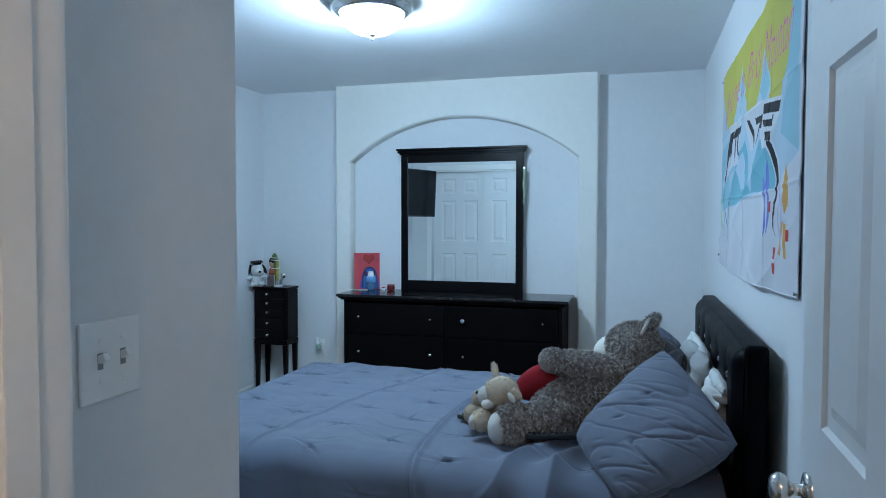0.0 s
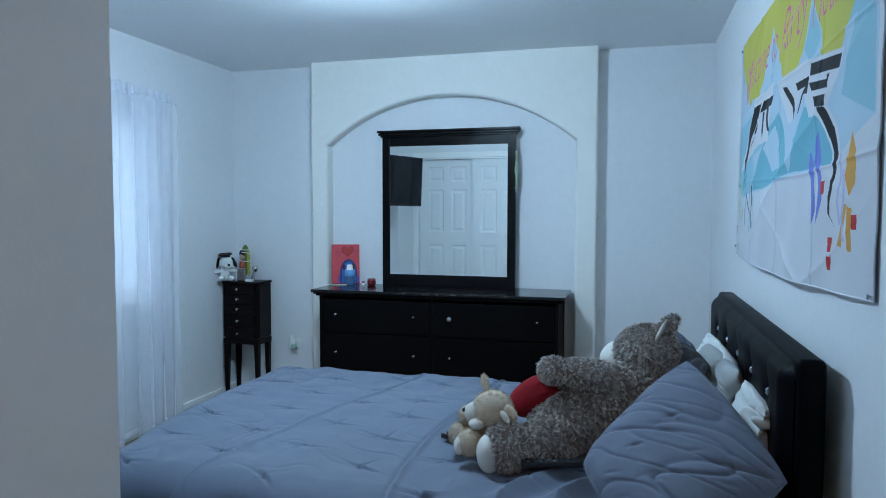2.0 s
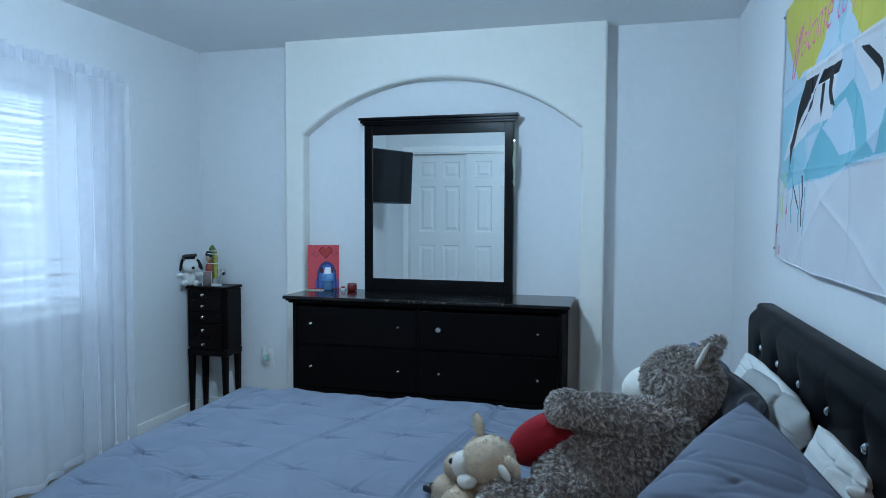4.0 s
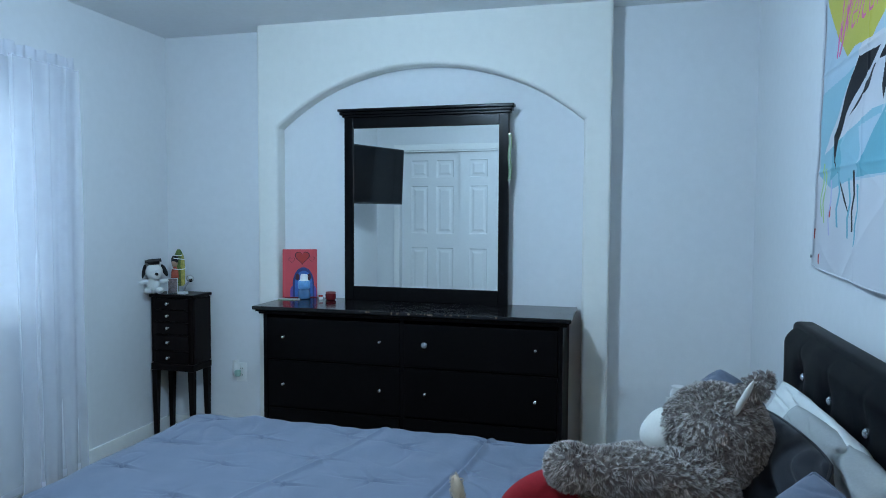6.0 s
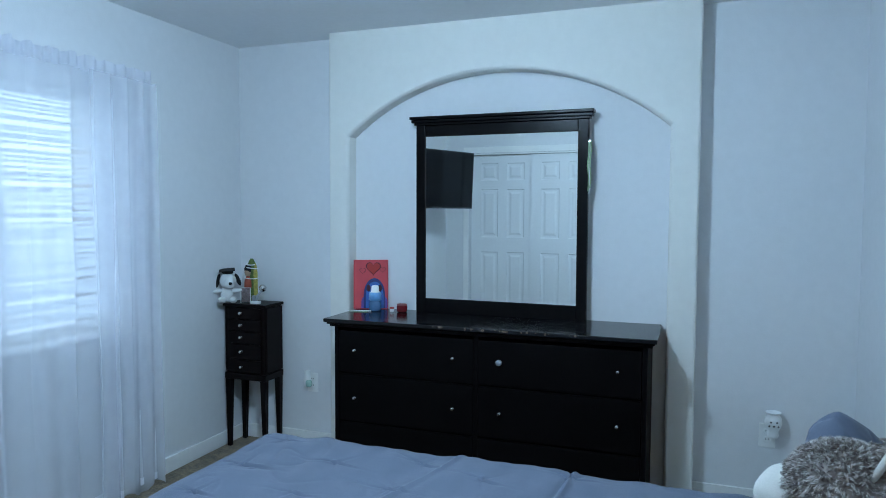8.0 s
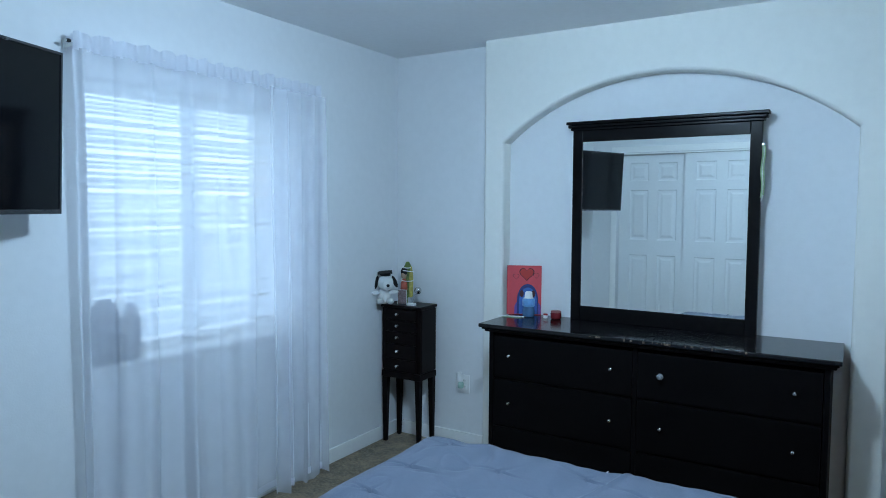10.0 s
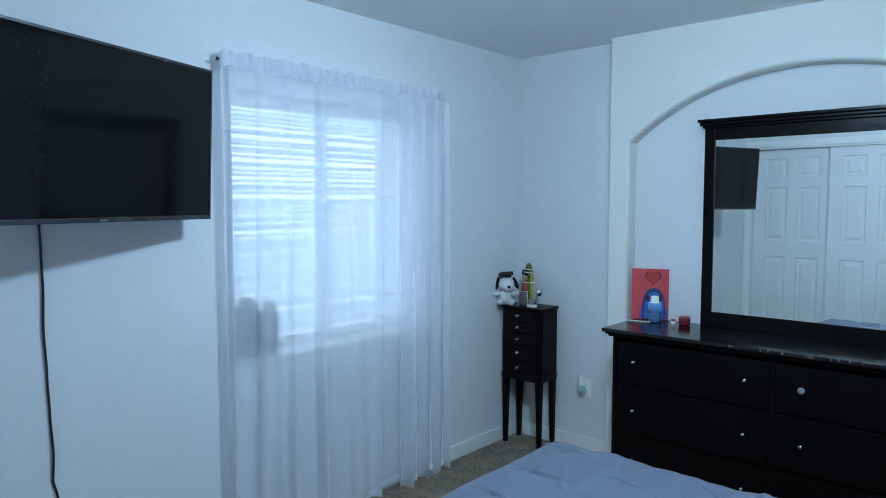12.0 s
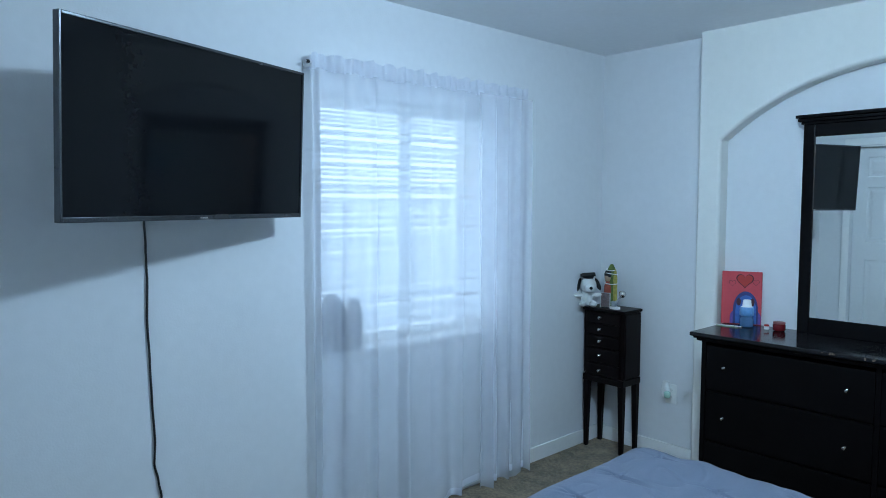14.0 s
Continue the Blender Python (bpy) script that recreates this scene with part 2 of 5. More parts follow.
# short entry, with the light switch on its side wall, and the doorway
JX0, JX1, DY0, DY1, DZ = -0.352, 0.488, 0.452, 0.577, 2.05
setting("wall_entry", one_box(-0.72, -0.589, DY0, NEAR - T, FLOOR, CEIL), WALL, "white painted side wall of the entry", "wall")
bm = bmesh.new()
box(bm, -0.589, JX0 - 0.02, DY0, DY1, FLOOR, CEIL)
box(bm, JX1 + 0.02, RIGHT, DY0, DY1, FLOOR, CEIL)
box(bm, JX0 - 0.02, JX1 + 0.02, DY0, DY1, DZ + 0.02, CEIL)
setting("wall_doorway", bm, WALL, "white painted wall round the bedroom doorway", "wall")
# hallway
bm = bmesh.new()
box(bm, -1.9, -0.589, DY0 - 0.10, DY0 - 0.002, FLOOR, CEIL)
box(bm, -2.02, -1.9, -1.1, DY0 - 0.002, FLOOR, CEIL)
box(bm, -2.02, RIGHT + T, -1.2, -1.1, FLOOR, CEIL)
setting("wall_hall", bm, WALL, "painted walls of the hallway", "wall")

# door frame: jambs, stops and casings
bm = bmesh.new()
for x0, x1 in ((JX0 - 0.02, JX0), (JX1, JX1 + 0.02)):
    box(bm, x0, x1, DY0 - 0.004, DY1 + 0.004, FLOOR, DZ)
box(bm, JX0 - 0.02, JX1 + 0.02, DY0 - 0.004, DY1 + 0.004, DZ, DZ + 0.02)
box(bm, JX0, JX0 + 0.011, DY0 + 0.050, DY0 + 0.088, FLOOR, DZ, 0.002)
box(bm, JX1 - 0.011, JX1, DY0 + 0.050, DY0 + 0.088, FLOOR, DZ, 0.002)
setting("door_frame", bm, TRIM, "white painted door jamb with its stop", "door frame")
bm = bmesh.new()
for y0, y1 in ((DY0 - 0.02, DY0 - 0.003), (DY1 + 0.003, DY1 + 0.018)):
    box(bm, JX0 - 0.066, JX0 - 0.006, y0, y1, FLOOR, DZ + 0.06, 0.004)
    box(bm, JX1 + 0.006, JX1 + 0.066, y0, y1, FLOOR, DZ + 0.06, 0.004)
    box(bm, JX0 - 0.066, JX1 + 0.066, y0, y1, DZ + 0.061, DZ + 0.12, 0.004)
setting("trim", bm, TRIM, "white moulded casing round the doorway", "trim")

# the projecting panel of wall with its arched niche
BX0, BX1, BY = -2.075, -0.097, 4.862
NX0, NX1, SPRING, CROWN = -1.950, -0.231, 1.858, 2.176
NICHE = BY + 0.092
mid, half, rise = (NX0 + NX1) / 2, (NX1 - NX0) / 2, CROWN - SPRING
radius = (half * half + rise * rise) / (2 * rise)
arc = [(mid + radius * math.sin(a), CROWN - radius + radius * math.cos(a)) for a in (math.asin(half / radius) * (2 * i / 40 - 1) for i in range(41))]
bm = bmesh.new()


def niche_sheet(bm):
    """Front face, rounded lip and reveal of the niche as one skin."""
    inner = [(NX0, FLOOR)] + arc + [(NX1, FLOOR)]
    n = len(inner)
    loops = []
    for off, y in ((0.016, BY), (0.010, BY + 0.002), (0.004, BY + 0.007), (0.0, BY + 0.016), (0.0, NICHE)):
        loop = []
        for i, (x, z) in enumerate(inner):
            if i == 0 or i == n - 1:
                dx, dz = (-1, 0) if i == 0 else (1, 0)
            elif i == 1 or i == n - 2:
                dx, dz = (-1, 0.45) if i == 1 else (1, 0.45)
            else:
                dx, dz = (x - mid) / radius, (z - (CROWN - radius)) / radius
            loop.append(bm.verts.new((x + dx * off, y, z + dz * off)))
        loops.append(loop)
    for a, b in zip(loops, loops[1:]):
        for i in range(n - 1):
            bm.faces.new((a[i], a[i + 1], b[i + 1], b[i]))
    front, r = loops[0], 0.014
    # front face: strips from the arch up to the ceiling, and the two piers
    tops = [bm.verts.new((v.co.x, BY, CEIL)) for v in front[1:-1]]
    for i in range(len(tops) - 1):
        bm.faces.new((front[1 + i], front[2 + i], tops[i + 1], tops[i]))
    for side, x in ((0, BX0), (-1, BX1)):
        s = 1 if side == 0 else -1
        low, mid_v, top = front[side], front[1 if side == 0 else -2], tops[0 if side == 0 else -1]
        col = []
        for k in range(7):
            a = math.pi / 2 * k / 6
            col.append((x + s * r * (1 - math.sin(a)), BY + r * (1 - math.cos(a))))
        col.append((x, BACK + 0.05))
        rows = [[bm.verts.new((px, py, z)) for px, py in col] for z in (FLOOR, mid_v.co.z, CEIL)]
        for a, b in zip(rows, rows[1:]):
            for i in range(len(col) - 1):
                bm.faces.new((a[i], a[i + 1], b[i + 1], b[i]))
        edge = rows
        bm.faces.new((low, mid_v, edge[1][0], edge[0][0]))
        bm.faces.new((mid_v, top, edge[2][0], edge[1][0]))


niche_sheet(bm)
setting("wall_niche", bm, NICHEPAINT, "white plaster chimney-breast with a shallow arched niche", "wall", smooth=False)
setting("wall_niche_back", one_box(NX0 - 0.03, NX1 + 0.03, NICHE, BACK - 0.001, FLOOR, CEIL - 0.003), WALL, "white plaster back of the arched niche", "wall")

# baseboards
bm = bmesh.new()


def board(bm, x0, x1, y0, y1):
    box(bm, x0, x1, y0, y1, FLOOR, FLOOR + 0.085, 0.004)


board(bm, LEFT + 0.001, LEFT + 0.014, NEAR + 0.001, BACK - 0.001)
board(bm, LEFT + 0.015, BX0 - 0.001, BACK - 0.014, BACK - 0.001)
board(bm, BX1 + 0.001, RIGHT - 0.015, BACK - 0.014, BACK - 0.001)
board(bm, RIGHT - 0.014, RIGHT - 0.001, DY1 + 0.02, BACK - 0.001)
board(bm, LEFT + 0.015, CX0 - 0.07, NEAR + 0.001, NEAR + 0.014)
board(bm, CX1 + 0.07, -0.60, NEAR + 0.001, NEAR + 0.014)
board(bm, -0.588, -0.575, DY1 + 0.02, NEAR)
setting("baseboard", bm, TRIM, "white painted baseboard along the walls", "baseboard")


# ---- window, blind and curtain ----
win = tagged(new("window_1"), "white vinyl sliding window in a drywall opening", "window", kind="structure")
for y0, y1 in ((WY0, WY0 + 0.045), (WY1 - 0.045, WY1), (WMID - 0.025, WMID + 0.025)):
    part("window_frame", one_box(LEFT - 0.15, LEFT - 0.10, y0, y1, WZ0 + 0.001, WZ1 - 0.001, 0.004), PLASTIC, win)
for z0, z1 in ((WZ0 + 0.001, WZ0 + 0.045), (WZ1 - 0.045, WZ1 - 0.001)):
    part("window_frame", one_box(LEFT - 0.147, LEFT - 0.103, WY0 + 0.046, WMID - 0.026, z0, z1, 0.004), PLASTIC, win)
    part("window_frame", one_box(LEFT - 0.147, LEFT - 0.103, WMID + 0.026, WY1 - 0.046, z0, z1, 0.004), PLASTIC, win)
for y0, y1 in ((WY0 + 0.046, WMID - 0.026), (WMID + 0.026, WY1 - 0.046)):
    pane = part("pane", one_box(LEFT - 0.128, LEFT - 0.124, y0, y1, WZ0 + 0.046, WZ1 - 0.046), GLASS, win)
    pane.visible_shadow = False
part("window_sill", one_box(LEFT - 0.10, LEFT + 0.018, WY0 - 0.02, WY1 + 0.02, WZ0 - 0.018, WZ0 + 0.002, 0.004), TRIM, win)

SLAT = sheer("thin_white_slat", (0.88, 0.92, 0.95), 0.02, 0.24)
blind = thing("window_blind", "white horizontal mini blind, slats tilted almost shut", "blind")
part("head_rail", one_box(LEFT - 0.075, LEFT - 0.04, WY0 + 0.01, WY1 - 0.01, WZ1 - 0.045, WZ1 - 0.002, 0.003), PLASTIC, blind)
part("bottom_rail", one_box(LEFT - 0.068, LEFT - 0.046, WY0 + 0.012, WY1 - 0.012, WZ0 + 0.045, WZ0 + 0.062, 0.003), PLASTIC, blind)
slat_bm = bmesh.new()
for k in range(5):
    a = (k / 4 - 0.5) * 0.0262
    for y in (WY0 + 0.015, WY1 - 0.015):
        slat_bm.verts.new((a, y, 0.0016 * (1 - (k / 2 - 1) ** 2)))
slat_bm.verts.ensure_lookup_table()
for k in range(4):
    slat_bm.faces.new([slat_bm.verts[i] for i in (2 * k, 2 * k + 1, 2 * k + 3, 2 * k + 2)])
slat_mesh = None
rng = random.Random(5)
nslat = 52
for i in range(nslat):
    z = WZ0 + 0.08 + (WZ1 - WZ0 - 0.135) * i / (nslat - 1)
    if slat_mesh is None:
        ob = part("slat", slat_bm, SLAT, blind, smooth=True)
        slat_mesh = ob.data
    else:
        ob = new("slat", slat_mesh)
        ob.parent = blind
    ob.matrix_basis = pose(LEFT - 0.057, rng.uniform(-0.002, 0.002), z, rng.uniform(-0.15, 0.15), 36 + rng.uniform(-2.0, 2.0) + 9 * wobble((i * 0.37, 0, 0), 1.0, 3), 0)
for y in (WY0 + 0.14, WMID, WY1 - 0.14):
    part("ladder_cord", tube([(LEFT - 0.041, y, WZ0 + 0.02), (LEFT - 0.041, y, WZ1 - 0.04)], 0.0012, 5), PLASTIC, blind)
part("pull_cord", tube([(LEFT - 0.034, 3.27 + 0.02 * math.sin(i * 0.5), WZ1 - 0.05 - i * 0.068) for i in range(20)], 0.0022, 6), PLASTIC, blind)

bag = thing("cloth_bag", "dark blue cloth bag standing on the window sill behind the curtain", "bag")


def bag_shape(cy, w, h):
    def f(u, v):
        a = 2 * math.pi * u
        s = 1 - 0.62 * max(0, (v - 0.6) / 0.4) ** 2
        e = 0.85 + 0.15 * math.sin(math.pi * v)
        r = 1 + 0.06 * math.sin(3 * a + 5 * v)
        return (LEFT + 0.0 + 0.035 * math.cos(a) * s * e * r - 0.012, cy + w / 2 * math.sin(a) * s * e * r, WZ0 + 0.004 + h * v)
    bm = grid(20, 12, f, closed_u=True)
    bmesh.ops.holes_fill(bm, edges=[e for e in bm.edges if e.is_boundary])
    return bm


BAGCLOTH = material("navy_canvas", (0.04, 0.052, 0.10), 0.9, vary=0.2, fine=150, bump=0.2)
part("pouch", bag_shape(2.975, 0.145, 0.262), BAGCLOTH, bag, smooth=True)
part("pocket", bag_shape(3.090, 0.085, 0.235), BAGCLOTH, bag, smooth=True)

rod = thing("curtain_rod", "thin white curtain rod on two small brackets", "curtain rod")
ROD_X, ROD_Z = LEFT + 0.055, 2.100
part("rod", tube([(ROD_X, 2.812, ROD_Z), (ROD_X, 4.196, ROD_Z)], 0.0042, 10), PLASTIC, rod)
for y in (2.826,):
    part("finial", lathe([(0, -0.009), (0.006, -0.007), (0.0075, 0), (0.006, 0.007), (0, 0.009)], 12, pose(ROD_X, y, ROD_Z, 90)), BLACKPLASTIC, rod)
for y in (2.840, 3.70, 4.188):
    part("bracket", box(one_box(LEFT + 0.0005, LEFT + 0.006, y - 0.008, y + 0.008, ROD_Z - 0.03, ROD_Z + 0.012, 0.001), LEFT + 0.006, ROD_X - 0.004, y - 0.004, y + 0.004, ROD_Z - 0.018, ROD_Z - 0.007), PLASTIC, rod)

curtain = thing("curtain", "white sheer voile curtain with a gathered heading, hanging to the floor", "curtain")


def fold(y, z):
    """How far the cloth swings out of its plane."""
    low = (2.07 - z) / 2.05
    t = (y - 2.85) / 1.37
    d = 0.022 * math.sin(52 * t + 1.5 * math.sin(5 * t) + 0.5 * low) + 0.016 * math.sin(31 * t + 2 + 1.3 * low) + 0.010 * math.sin(83 * t + 3 * math.sin(4 * t))
    return d * (0.50 + 0.85 * low) + 0.012 * wobble((y, z, 0), 2.5, 4)


def curtain_cloth(u, v):
    low = 1 - v
    y = 2.818 + 1.372 * u
    hem = 0.045 + 0.020 * wobble((y, 0, 0), 3.0, 2) + 0.018 * math.sin(9 * u)
    z = hem + (2.075 - hem) * v
    yy = y + (0.016 + 0.012 * low) * math.cos(52 * u + 1.5 * math.sin(5 * u) + 0.5 * low) + 0.012 * math.sin(26 * u + 1) * low + (0.02 * (u - 0.5)) * low
    return (ROD_X + 0.012 + fold(y, z), yy, z)


part("panel", grid(300, 40, curtain_cloth), SHEER, curtain, smooth=True)
def gathered_cloth(u, v):
    """The second panel, pushed together at the far end of the rod."""
    low = 1 - v
    y = 3.775 + 0.405 * u
    hem = 0.040 + 0.016 * math.sin(15 * u + 1)
    z = hem + (2.075 - hem) * v
    swing = 0.015 * math.sin(26 * u + 1.2 * math.sin(6 * u) + 0.6 * low) + 0.004 * math.sin(51 * u + 2 * low)
    return (ROD_X + 0.040 + swing * (0.45 + 0.7 * low), y + 0.010 * math.cos(26 * u + 0.6 * low) + 0.03 * low * math.sin(3 * low) * (0.5 - u) + 0.008 * wobble((u * 3, z, 0), 2, 6), z)


part("panel", grid(160, 40, gathered_cloth), SHEERTHIN, curtain, smooth=True)
part("heading", grid(320, 8, lambda u, v: (ROD_X + 0.012 + 0.011 * math.sin(170 * u + 3 * math.sin(11 * u)) * (0.35 + abs(v - 0.45)) + 0.004 * math.sin(61 * u), 2.836 + 1.356 * u,
     2.068 + 0.068 * v + (0.010 * wobble((u * 14, 1, 0), 2, 7) + 0.006 * math.sin(90 * u)) * v)), HEADING, curtain, "ruffled rod-pocket heading", smooth=True)
part("heading", grid(320, 8, lambda u, v: (ROD_X - 0.012 + 0.009 * math.sin(150 * u + 2) * (0.35 + abs(v - 0.45)), 2.836 + 1.356 * u,
     2.068 + 0.060 * v + (0.010 * wobble((u * 14, 5, 0), 2, 9)) * v)), HEADING, curtain, smooth=True)
part("hem", grid(300, 2, lambda u, v: (lambda p: (p[0] + 0.002, p[1], p[2] + 0.004 + 0.035 * v))(curtain_cloth(u, 0.0)), ), HEADING, curtain, smooth=True)


# ---- doors ----
def panel_leaf(w, h, t, rows=((0.235, 0.60), (1.03, 0.61), (1.745, 0.19))):
    """A moulded six-panel door leaf: hinge at x 0, faces at y 0 and -t."""
    bm = bmesh.new()
    stile, mull = 0.125 * w / 0.8, 0.11 * w / 0.8
    pw = (w - 2 * stile - mull) / 2
    rows = [(z * h / 2.03, ph * h / 2.03) for z, ph in rows]
    xs = sorted({0, w, *[x for c in range(2) for x in (stile + c * (pw + mull), stile + c * (pw + mull) + pw)]})
    zs = sorted({0, h, *[x for z, ph in rows for x in (z, z + ph)]})
    for face_y, s in ((0.0, -1), (-t, 1)):
        for i in range(len(xs) - 1):
            for j in range(len(zs) - 1):
                x0, x1, z0, z1 = xs[i], xs[i + 1], zs[j], zs[j + 1]
                ring = [(x0, z0), (x1, z0), (x1, z1), (x0, z1)]
                cur = [bm.verts.new((x, face_y, z)) for x, z in ring]
                if i % 2 == 1 and j % 2 == 1:
                    for inset, depth in ((0.008, 0.0075), (0.020, 0.0085), (0.030, 0.0085), (0.052, 0.002)):
                        nxt = [bm.verts.new((x + (inset if k in (0, 3) else -inset), face_y + s * depth, z + (inset if k < 2 else -inset))) for k, (x, z) in enumerate(ring)]
                        for k in range(4):
                            bm.faces.new((cur[k], cur[(k + 1) % 4], nxt[(k + 1) % 4], nxt[k]))
                        cur = nxt
                bm.faces.new(cur)
    a = [(0, 0), (w, 0), (w, h), (0, h)]
    for k in range(4):
        (x0, z0), (x1, z1) = a[k], a[(k + 1) % 4]
        bm.faces.new([bm.verts.new(p) for p in ((x0, 0, z0), (x1, 0, z1), (x1, -t, z1), (x0, -t, z0))])
    bmesh.ops.remove_doubles(bm, verts=bm.verts, dist=0.0001)
    return bm


KNOB = [(0, 0.066), (0.012, 0.066), (0.022, 0.062), (0.0275, 0.054), (0.028, 0.046), (0.024, 0.038), (0.014, 0.031), (0.011, 0.026), (0.011, 0.012), (0.022, 0.010), (0.031, 0.007), (0.033, 0.003), (0.033, 0)]
door = tagged(new("door_1"), "open white six-panel bedroom door with a nickel knob", "door", kind="structure")
DOOR_W, DOOR_H = 0.86, 2.02
door.matrix_basis = pose(0.486, 0.590, FLOOR + 0.012, 0, 0, 90)
part("leaf", panel_leaf(DOOR_W, DOOR_H, 0.035), DOORPAINT, door)
for s, y in ((-90, 0.0), (90, -0.035)):
    part("door_handle", lathe(KNOB, 28, pose(DOOR_W - 0.065, y, 0.892, s)), CHROME, door, "brushed nickel round knob", smooth=True)
part("latch_plate", one_box(DOOR_W + 0.0003, DOOR_W + 0.002, -0.030, -0.006, 0.862, 0.922), CHROME, door)
for z in (0.2, 1.0, 1.8):
    part("hinge", tube([(-0.004, 0.004, z), (-0.004, 0.004, z + 0.09)], 0.006, 8), CHROME, door)

for x0, x1, y, nm in ((CX0 + 0.004, -1.790, NEAR - 0.075, "door_2"), (-1.820, CX1 - 0.004, NEAR - 0.030, "door_3")):
    leaf = tagged(new(nm), "closed white six-panel sliding closet door", "closet door", group="closet doors", kind="structure")
    leaf.matrix_basis = pose(x0, y, FLOOR + 0.01)
    part("leaf", panel_leaf(x1 - x0, CZ - FLOOR - 0.03, 0.034, ((0.235, 0.735), (1.13, 0.53), (1.755, 0.19))), DOORPAINT, leaf)
bm = bmesh.new()
box(bm, CX0 - 0.06, CX0 + 0.0, NEAR + 0.001, NEAR + 0.015, FLOOR, CZ, 0.004)
box(bm, CX1, CX1 + 0.06, NEAR + 0.001, NEAR + 0.015, FLOOR, CZ, 0.004)
box(bm, CX0 - 0.06, CX1 + 0.06, NEAR + 0.001, NEAR + 0.015, CZ + 0.001, CZ + 0.065, 0.004)
box(bm, CX0, CX1, NEAR - 0.118, NEAR - 0.045, CZ - 0.012, CZ - 0.001)
box(bm, CX0, CX1, NEAR - 0.028, NEAR - 0.004, CZ - 0.016, CZ - 0.001)
setting("trim_closet", bm, TRIM, "white casing and track round the closet doors", "trim")


# ---- wall plates ----
def screw(parent, m):
    part("screw", lathe([(0, 0.0012), (0.0025, 0.001), (0.0034, 0)], 10, m), PLASTIC, parent)


sw = thing("light_switch", "white double toggle light switch plate on the entry wall", "light switch", (-0.5885, 0.893, 1.197), 90)
part("plate", one_box(-0.060, 0.060, -0.006, 0, -0.0605, 0.0605, 0.0028, 3), PLASTIC, sw)
for x in (-0.023, 0.023):
    part("toggle", one_box(x - 0.005, x + 0.005, -0.020, -0.004, -0.006, 0.006, 0.002, m=pose(0, 0, 0.0, -24)), PLASTIC, sw)
    # slot greyer than the plate: shading round the toggle set as colour
    part("toggle_slot_shaded", one_box(x - 0.0055, x + 0.0055, -0.0064, -0.003, -0.0125, 0.0125), GREYLINEN, sw)
    for z in (-0.030, 0.030):
        screw(sw, pose(x, -0.006, z, 90))


def outlet(name, label, x, z):
    o = thing(name, label, "outlet", (x, BACK - 0.0005, z))
    part("plate", one_box(-0.036, 0.036, -0.005, 0, -0.058, 0.058, 0.0025, 3), PLASTIC, o)
    for dz in (-0.020, 0.020):
        s = part("socket", lathe([(0, 0.0015), (0.0155, 0.0015), (0.0170, 0.0)], 20, pose(0, -0.005, dz, 90)), PLASTIC, o)
        for dx in (-0.006, 0.006):
            part("slot", one_box(dx - 0.001, dx + 0.001, -0.0075, -0.0060, dz - 0.001, dz + 0.007), BLACKPLASTIC, s)
    return o


outlet("wall_outlet", "white wall outlet beside the jewellery cabinet", -2.262, 0.405)
outlet("wall_outlet", "white wall outlet beside the bed", 0.235, 0.375)
fresh = thing("air_freshener", "white plug-in air freshener with pale green oil", "air freshener", (-2.285, BACK - 0.006, 0.425))
part("body", grid(20, 14, lambda u, v: ((0.017 + 0.008 * math.sin(math.pi * min(v * 1.3, 1))) * math.cos(2 * math.pi * u), -0.022 + 0.020 * math.sin(2 * math.pi * u) * (1 if math.sin(2 * math.pi * u) < 0 else 0.99), -0.035 + 0.09 * v), closed_u=True), PLASTIC, fresh, smooth=True)
part("oil_bottle", lathe([(0, -0.052), (0.016, -0.05), (0.019, -0.04), (0.019, -0.02), (0.012, -0.012), (0, -0.010)], 16, pose(0.016, -0.032, 0.012)), material("green_oil", (0.38, 0.58, 0.50), 0.15, vary=0.05), fresh, "pale green oil bottle", smooth=True)
warm = thing("scent_warmer", "white ceramic plug-in wax warmer with small round holes", "wax warmer", (0.255, BACK - 0.008, 0.435))
wb = part("body", lathe([(0, -0.055), (0.022, -0.052), (0.026, -0.04), (0.022, -0.024), (0.034, 0.0), (0.039, 0.02), (0.036, 0.042), (0.026, 0.056), (0.030, 0.062), (0.034, 0.068), (0.030, 0.070), (0.022, 0.062), (0, 0.060)], 26, pose(0, -0.042, 0)), PLASTIC, warm, smooth=True)
for a, z in ((-110, 0.028), (-70, 0.028), (-90, 0.010), (-120, 0.008), (-60, 0.008)):
    part("hole", lathe([(0, 0.001), (0.004, 0.001), (0.0045, 0)], 10, pose(0.0385 * math.cos(radians(a)), -0.042 + 0.0385 * math.sin(radians(a)), z) @ pose(0, 0, 0, 90, 0, a + 90)), BLACKPLASTIC, wb)


# ---- ceiling light ----
cl = thing("ceiling_light", "flush ceiling light with a white glass bowl and nickel rim", "ceiling light", (LAMP_AT[0], LAMP_AT[1], 0))
part("rim", lathe([(0.100, CEIL - 0.0005), (0.170, CEIL - 0.001), (0.176, CEIL - 0.012), (0.190, CEIL - 0.018), (0.194, CEIL - 0.030), (0.184, CEIL - 0.036), (0.180, CEIL - 0.046), (0.166, CEIL - 0.056), (0.152, CEIL - 0.058), (0.150, CEIL - 0.050), (0.160, CEIL - 0.03), (0.150, CEIL - 0.012), (0.100, CEIL - 0.010)], 48), CHROME, cl, "brushed nickel stepped rim", smooth=True)
bowl = part("bowl", lathe([(0.150, CEIL - 0.052), (0.147, CEIL - 0.075), (0.135, CEIL - 0.100), (0.112, CEIL - 0.124), (0.080, CEIL - 0.141), (0.042, CEIL - 0.150), (0.0, CEIL - 0.152)], 48), SHADE, cl, "lit white frosted glass bowl", smooth=True)
bowl.visible_shadow = False
